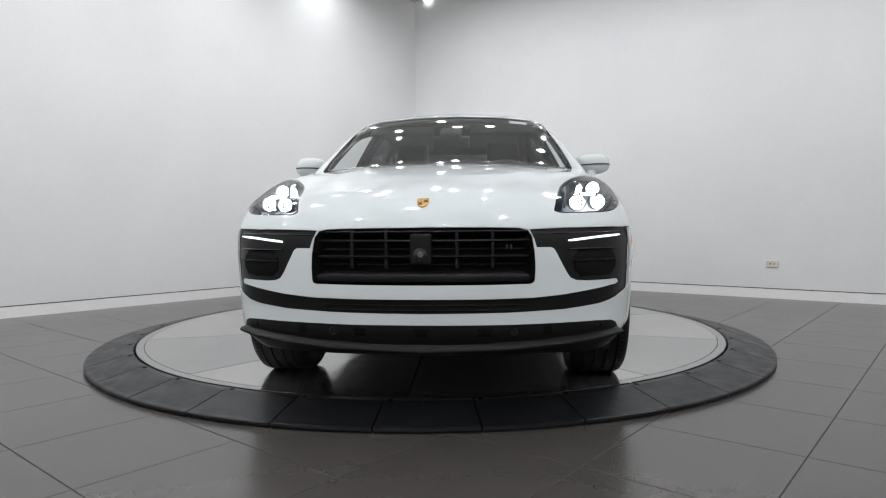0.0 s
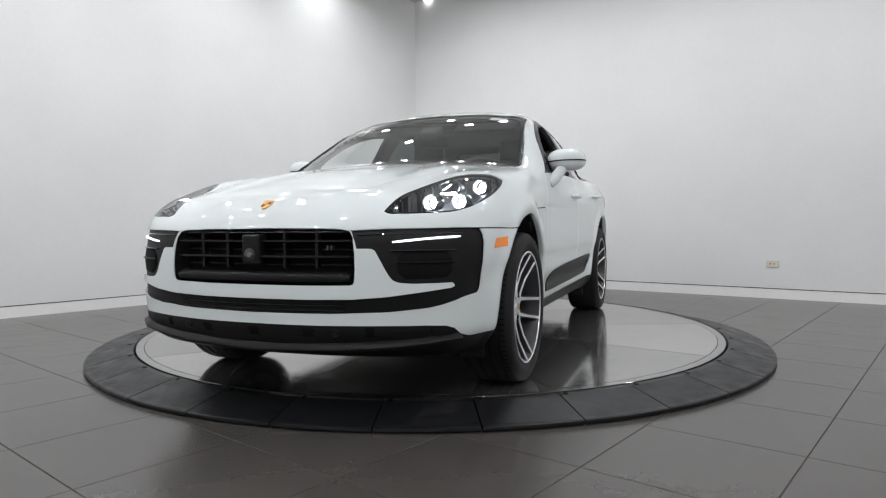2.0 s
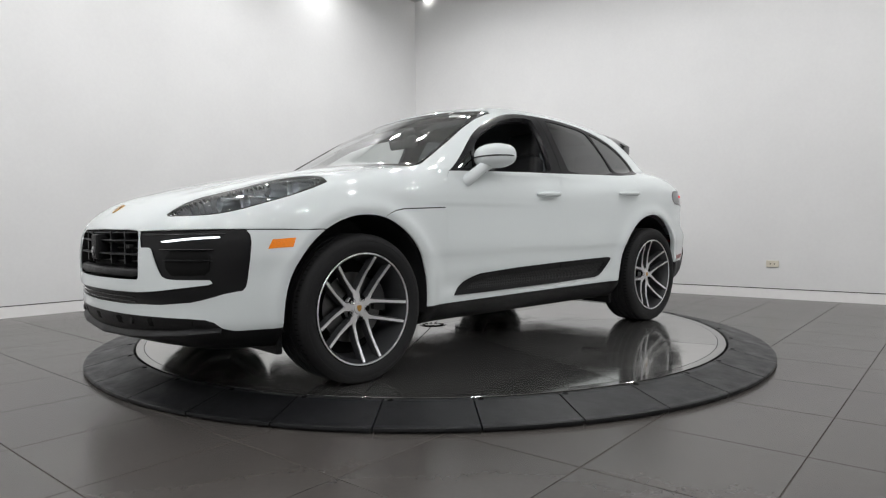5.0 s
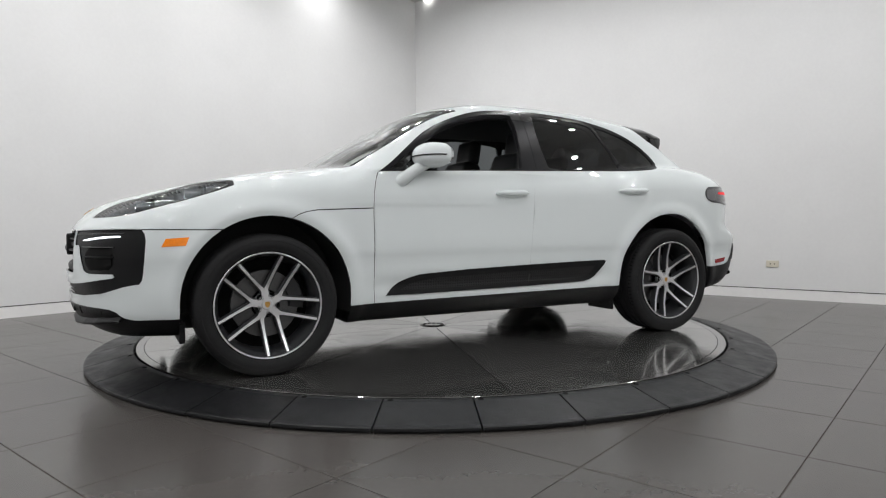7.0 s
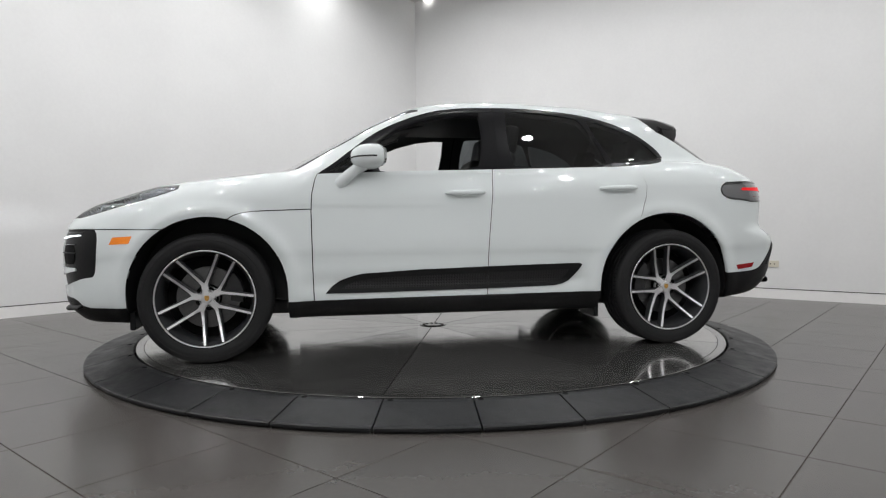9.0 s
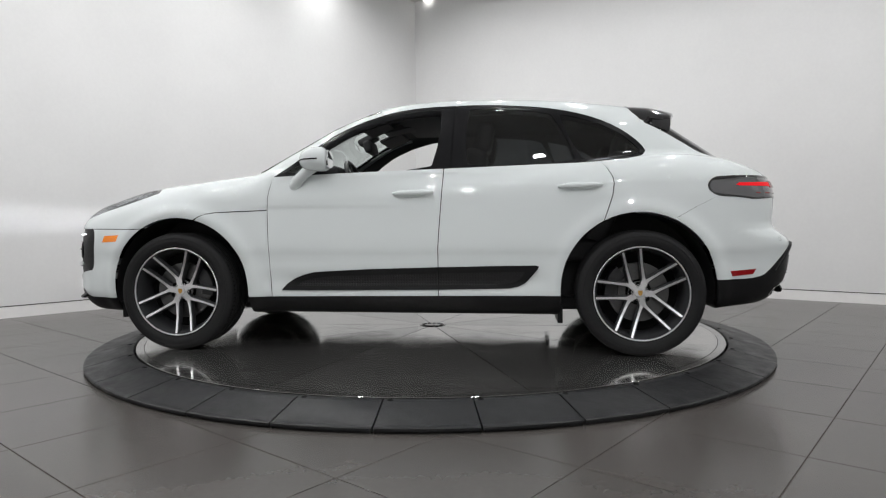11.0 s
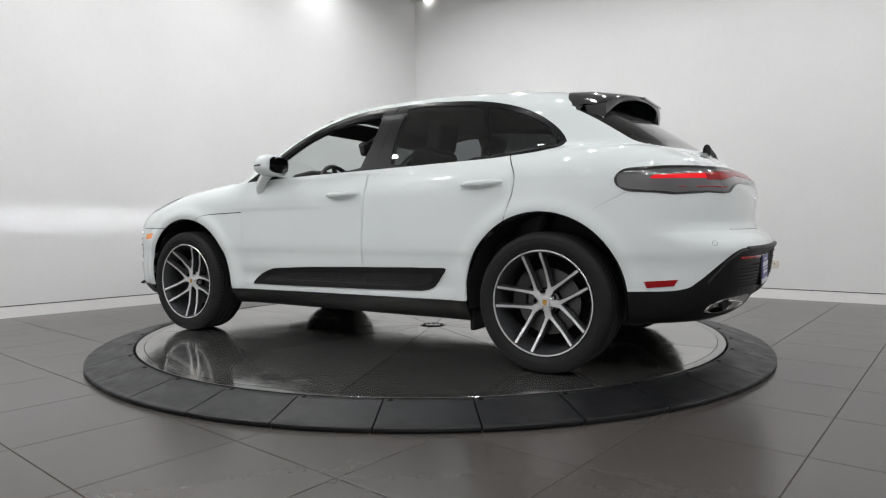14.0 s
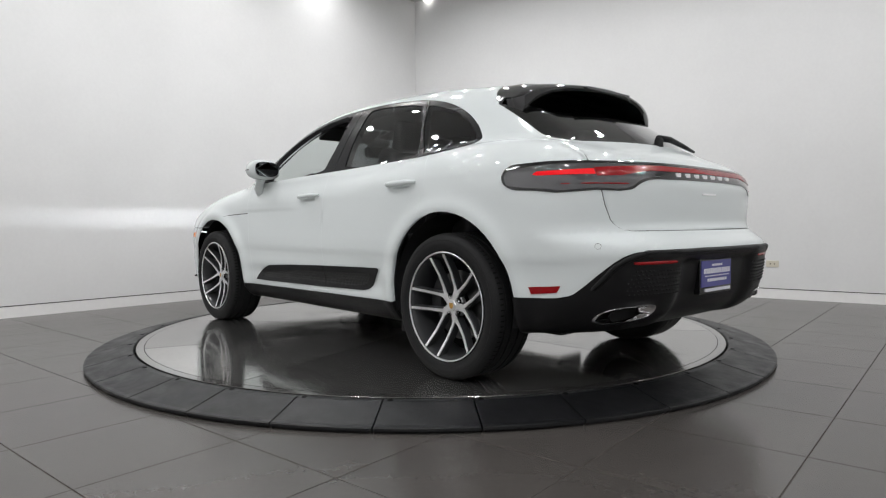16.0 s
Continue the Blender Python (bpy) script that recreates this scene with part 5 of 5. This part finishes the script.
    for y0, y1, z0, z1 in ((-0.055, 0.055, 0.566, 0.576), (-0.135, 0.135, 0.532, 0.556), (-0.125, 0.125, 0.518, 0.523), (-0.10, 0.10, 0.494, 0.508), (-0.14, 0.12, 0.447, 0.461)):
        n = max(3, int((y1 - y0) / 0.022))
        for k in range(n):
            bm = bmesh.new()
            a, b = y0 + (y1 - y0) * k / n, y0 + (y1 - y0) * (k + 0.78) / n
            box(bm, x - 0.0055, x + (0.001 if z0 > 0.465 else 0.004), a, b, z0, z1)
            part("print_bar", bm, PLATEINK, plate)
    # spoiler wing
    bm = bmesh.new()
    rings, n = [], 40
    for i in range(n + 1):
        y = -0.580 + 1.16 * i / n
        k = abs(y) / 0.580
        xr = -1.735 + 0.10 * k ** 2.2
        zr = 1.500 - 0.055 * k ** 2 - 0.030 * k ** 8
        xf = -1.385 - 0.05 * k ** 10
        zf = on_top(xf, min(abs(y), 0.53)).z + 0.004 - 0.05 * max(0, abs(y) - 0.53) / 0.05
        thick = 0.026 + 0.060 * k ** 6
        under = on_top(-1.50, min(abs(y), 0.53)).z - 0.012
        sec = [(xf, zf - 0.01), (xf, zf), (xf - 0.12, zf + (zr - zf) * 0.28 + 0.004), (xf + (xr - xf) * 0.75, zf + (zr - zf) * 0.68 + 0.004), (xr + 0.008, zr), (xr, zr - 0.006), (xr, zr - thick * 0.6), (xr + 0.012, zr - thick),
               (xr + 0.10, min(under + 0.0, zr - thick - 0.0)), (-1.50, under), (xf - 0.02, zf - 0.03)]
        ma, mb = sum(q[0] for q in sec) / len(sec), sum(q[1] for q in sec) / len(sec)
        if i == 0:
            rings.append([bm.verts.new((ma + (a - ma) * 0.6, y - 0.010, mb + (b - mb) * 0.6)) for a, b in sec])
        rings.append([bm.verts.new((a, y, b)) for a, b in sec])
        if i == n:
            rings.append([bm.verts.new((ma + (a - ma) * 0.6, y + 0.010, mb + (b - mb) * 0.6)) for a, b in sec])
    m = len(rings[0])
    for A, B in zip(rings, rings[1:]):
        for k in range(m):
            bm.faces.new((A[k], A[(k + 1) % m], B[(k + 1) % m], B[k]))
    bm.faces.new(rings[0])
    bm.faces.new(rings[-1][::-1])
    wing = part("roof_spoiler", bm, GLOSSBLACK, car, "gloss black roof spoiler", smooth=True, sharp=35)
    bm = bmesh.new()
    box(bm, -1.741, -1.730, -0.20, 0.20, 1.478, 1.490, bevel=0.003)
    part("brake_light", bm, SMOKE, wing, "unlit smoked brake light strip")
    # rear wiper
    wiper = new("rear_wiper")
    wiper.parent = car
    base = on_top(-2.045, 0.02)
    nrm = normal_at(base)
    bm = bmesh.new()
    lathe(bm, [(0.0005, 0.042), (0.016, 0.039), (0.022, 0.026), (0.024, -0.01)], 20, "z", centre=tuple(base))
    part("wiper_pivot", bm, TRIM, wiper, smooth=True, sharp=50)
    bm = bmesh.new()
    tube(bm, [base + Vector((0.0, 0, 0.035)), on_top(-2.03, -0.12) + Vector((0, 0, 0.035)), on_top(-2.045, -0.24) + Vector((0, 0, 0.025)), on_top(-2.05, -0.34) + Vector((0, 0, 0.015))], [0.018, 0.016, 0.012, 0.007], 10)
    part("wiper_arm", bm, TRIM, wiper, smooth=True)


def build_car():
    sheet = Sheet(*skin())
    cut_body(sheet)
    car = new("car")
    tagged(car, "glossy white compact SUV with black trim, lamps lit", "car")
    sheet.take("body_shell", ("body",), PAINT, car, "glossy white body", (1, -1), depth=0.025)
    sheet.take("bonnet", ("hood",), PAINT, car, "white clamshell bonnet", (1, -1), depth=0.008)
    for k in range(1, GAPS + 1):
        for side in ((1,), (-1,)):
            sheet.take("panel_gap", ("gap_%d" % k,), BLACK_GAP, car, "dark panel gap", side, depth=0.0, sink=0.008)
    sheet.take("screen_surround", ("frit",), GLOSSBLACK, car, "black screen surround", (1, -1), depth=0.006, sink=0.004)
    ws = sheet.take("windscreen", ("screen",), SCREEN, car, "clear windscreen", (1, -1), depth=0.0, sink=0.005)
    ws.visible_shadow = False
    sheet.take("underbody", ("under",), LINING, car, "dark underbody", (1, -1), depth=0.0)
    for s in (1, -1):
        for tag, x0, z0, x1, z1, name in (("door_f", 0.035, 0.956, -0.200, 0.962, "front_door"), ("door_r", -0.935, 0.986, -1.177, 0.992, "rear_door")):
            door = sheet.take(name, (tag,), PAINT, car, "white " + name.replace("_", " "), (s,), depth=0.025)
            build_handle(door, x0, z0, x1, z1, s)
        trim_ = sheet.take("door_trim", ("trim",), TRIM, car, "black textured lower door trim", (s,), depth=0.012, sink=-0.009)
        sheet.take("trim_panel", ("trim_panel",), HEXMESH, trim_, "honeycomb textured inlay", (s,), depth=0.004, sink=-0.004)
        sheet.take("side_sill", ("sill",), TRIM, car, "black plastic sill", (s,), depth=0.02, sink=-0.004)
        frame_ = sheet.take("window_frame", ("pillar",), PILLAR, car, "black window surround", (s,), depth=0.03, sink=0.001)
        for tag, mat, label in (("win_v", TINTED, ""), ("win_r", TINTED, "dark privacy glass"), ("win_q", TINTED, "dark privacy glass")):
            pane = sheet.take("window_pane", (tag,), mat, frame_, label, (s,), depth=0.0, sink=0.006)
            pane.visible_shadow = False
        build_lamp_front(car, sheet, s)
        build_mirror(car, s)
        for x in (1.39, -1.385):
            bm = bmesh.new()
            lathe(bm, [(0.434, s * 0.872), (0.440, s * 0.85), (0.445, s * 0.52), (0.02, s * 0.52)], 48, "y", radians(-12), radians(192), centre=(x, 0, 0.388))
            part("wheel_arch_liner", bm, LINING, car, smooth=True, sharp=40)
    build_wheel(car, 1.4035, 1, 80.5)
    build_wheel(car, -1.4035, 1, -103)
    build_wheel(car, 1.4035, -1, -70)
    build_wheel(car, -1.4035, -1, -60)
    bm = bmesh.new()
    box(bm, -1.80, 1.78, -0.50, 0.50, 0.215, 0.30, bevel=0.02)
    part("underbody_pan", bm, LINING, car)
    bm = bmesh.new()
    box(bm, -0.94, 0.92, -0.64, 0.64, 0.212, 0.28, bevel=0.02)
    part("floor_cover", bm, LINING, car)
    for s in (1, -1):
        for x0, x1, y0, y1, z0 in ((1.795, 1.825, 0.55, 0.82, 0.188), (-0.965, -0.935, 0.58, 0.82, 0.175)):
            bm = bmesh.new()
            box(bm, x0, x1, min(s * y0, s * y1), max(s * y0, s * y1), z0, 0.29, bevel=0.008)
            part("wheel_deflector", bm, TRIM, car, "black rubber air deflector")
    build_cabin(car, sheet)
    build_front(car, sheet)
    build_rear(car, sheet)
    bm = bmesh.new()
    q = [on_top(0.285, 0.40), on_top(0.285, 0.52), on_top(0.335, 0.52), on_top(0.335, 0.40)]
    prism(bm, [(v.x, v.y) for v in q], -0.010, -0.008, lambda a, b, h: on_top(a, b) + Vector((0, 0, h + 0.0)))
    part("screen_sticker", bm, STICKER, car, "pale paper sticker")
    return car


# ---- floor tiles ----
def build_tiles(floor):
    """Tiles near the turntable are pieces of their own; the rest is one sheet."""
    ang, step, gap = radians(49.5), 0.592, 0.0045
    u, n = Vector((math.cos(ang), math.sin(ang))), Vector((math.sin(ang), -math.cos(ang)))
    h, ch = (step - gap) / 2, 0.0008
    ring = [(-h, -h), (h, -h), (h, h), (-h, h)]
    top = [(a * (h - ch) / h, b * (h - ch) / h) for a, b in ring]
    v0 = [(a, b, -0.008) for a, b in ring] + [(a, b, -0.0006) for a, b in ring] + [(a, b, 0.0) for a, b in top]
    f0 = [(8, 9, 10, 11)] + [(i, (i + 1) % 4, 4 + (i + 1) % 4, 4 + i) for i in range(4)] + [(4 + i, 4 + (i + 1) % 4, 8 + (i + 1) % 4, 8 + i) for i in range(4)]
    me, many_v, many_f, count = None, [], [], 0
    mid = sum(ROOM, Vector((0, 0))) / 4

    def inside(p, pad):
        for i in range(4):
            a, b = ROOM[i], ROOM[(i + 1) % 4]
            d = (b - a).normalized()
            w = Vector((-d.y, d.x))
            if (mid - a).dot(w) < 0:
                w = -w
            if (p - a).dot(w) < pad:
                return False
        return True

    def clipped(loop):
        for i in range(4):
            a, b = ROOM[i], ROOM[(i + 1) % 4]
            d = (b - a).normalized()
            w = Vector((-d.y, d.x))
            if (mid - a).dot(w) < 0:
                w = -w
            out = []
            for k in range(len(loop)):
                p, q = loop[k], loop[(k + 1) % len(loop)]
                sp, sq = (p - a).dot(w) + 0.005, (q - a).dot(w) + 0.005
                if sp >= 0:
                    out.append(p)
                if sp * sq < 0:
                    out.append(p + (q - p) * (sp / (sp - sq)))
            loop = out
        return loop

    for i in range(-24, 25):
        for j in range(-24, 25):
            p = n * (-0.2287 + (i + 0.5) * step) + u * (0.0492 + (j + 0.5) * step)
            if not inside(p, -0.41) or p.length < 1.6:
                continue
            near_wall = not inside(p, 0.45)
            turn = Matrix.Rotation(ang, 4, "Z")
            m = Matrix.Translation((p.x, p.y, 0)) @ turn
            if near_wall:
                loop = clipped([(m @ Vector((a, b, 0))).xy for a, b in ring])
                if len(loop) > 2:
                    b = len(many_v)
                    k = len(loop)
                    many_v += [(q.x, q.y, 0.0) for q in loop] + [(q.x, q.y, -0.008) for q in loop]
                    many_f += [tuple(range(b, b + k))] + [(b + i, b + k + i, b + k + (i + 1) % k, b + (i + 1) % k) for i in range(k)]
            elif p.length < 4.9 and p.y > -4.2 and count < 260:
                if me is None:
                    ob = mesh_part("tile", v0, f0, TILE, floor)
                    me = ob.data
                else:
                    ob = finish(new("tile", me), floor)
                ob.matrix_basis = m
                count += 1
            else:
                b = len(many_v)
                many_v += [tuple(m @ Vector(q)) for q in v0]
                many_f += [tuple(b + k for k in f) for f in f0]
    rest = mesh_part("far_tile", many_v, many_f, TILE, floor)
    rest["kind"] = "stuff"


floor = build_room()
build_lamps()
build_outlet()
build_ring()
disc = build_disc()
car = build_car()
build_tiles(floor)

OFFSET = Matrix.Translation((0.0595, 0.175, 0))


def motions():
    rows_disc, rows_car = [], []
    for i in range(33):
        t = i * 0.5
        m = pose(0, 0, Z_DISC, 0, 0, -95.3 - 8.357 * t)
        rows_disc.append((t, m))
        rows_car.append((t, m @ OFFSET))
    walk(disc, rows_disc)
    walk(car, rows_car)


motions()
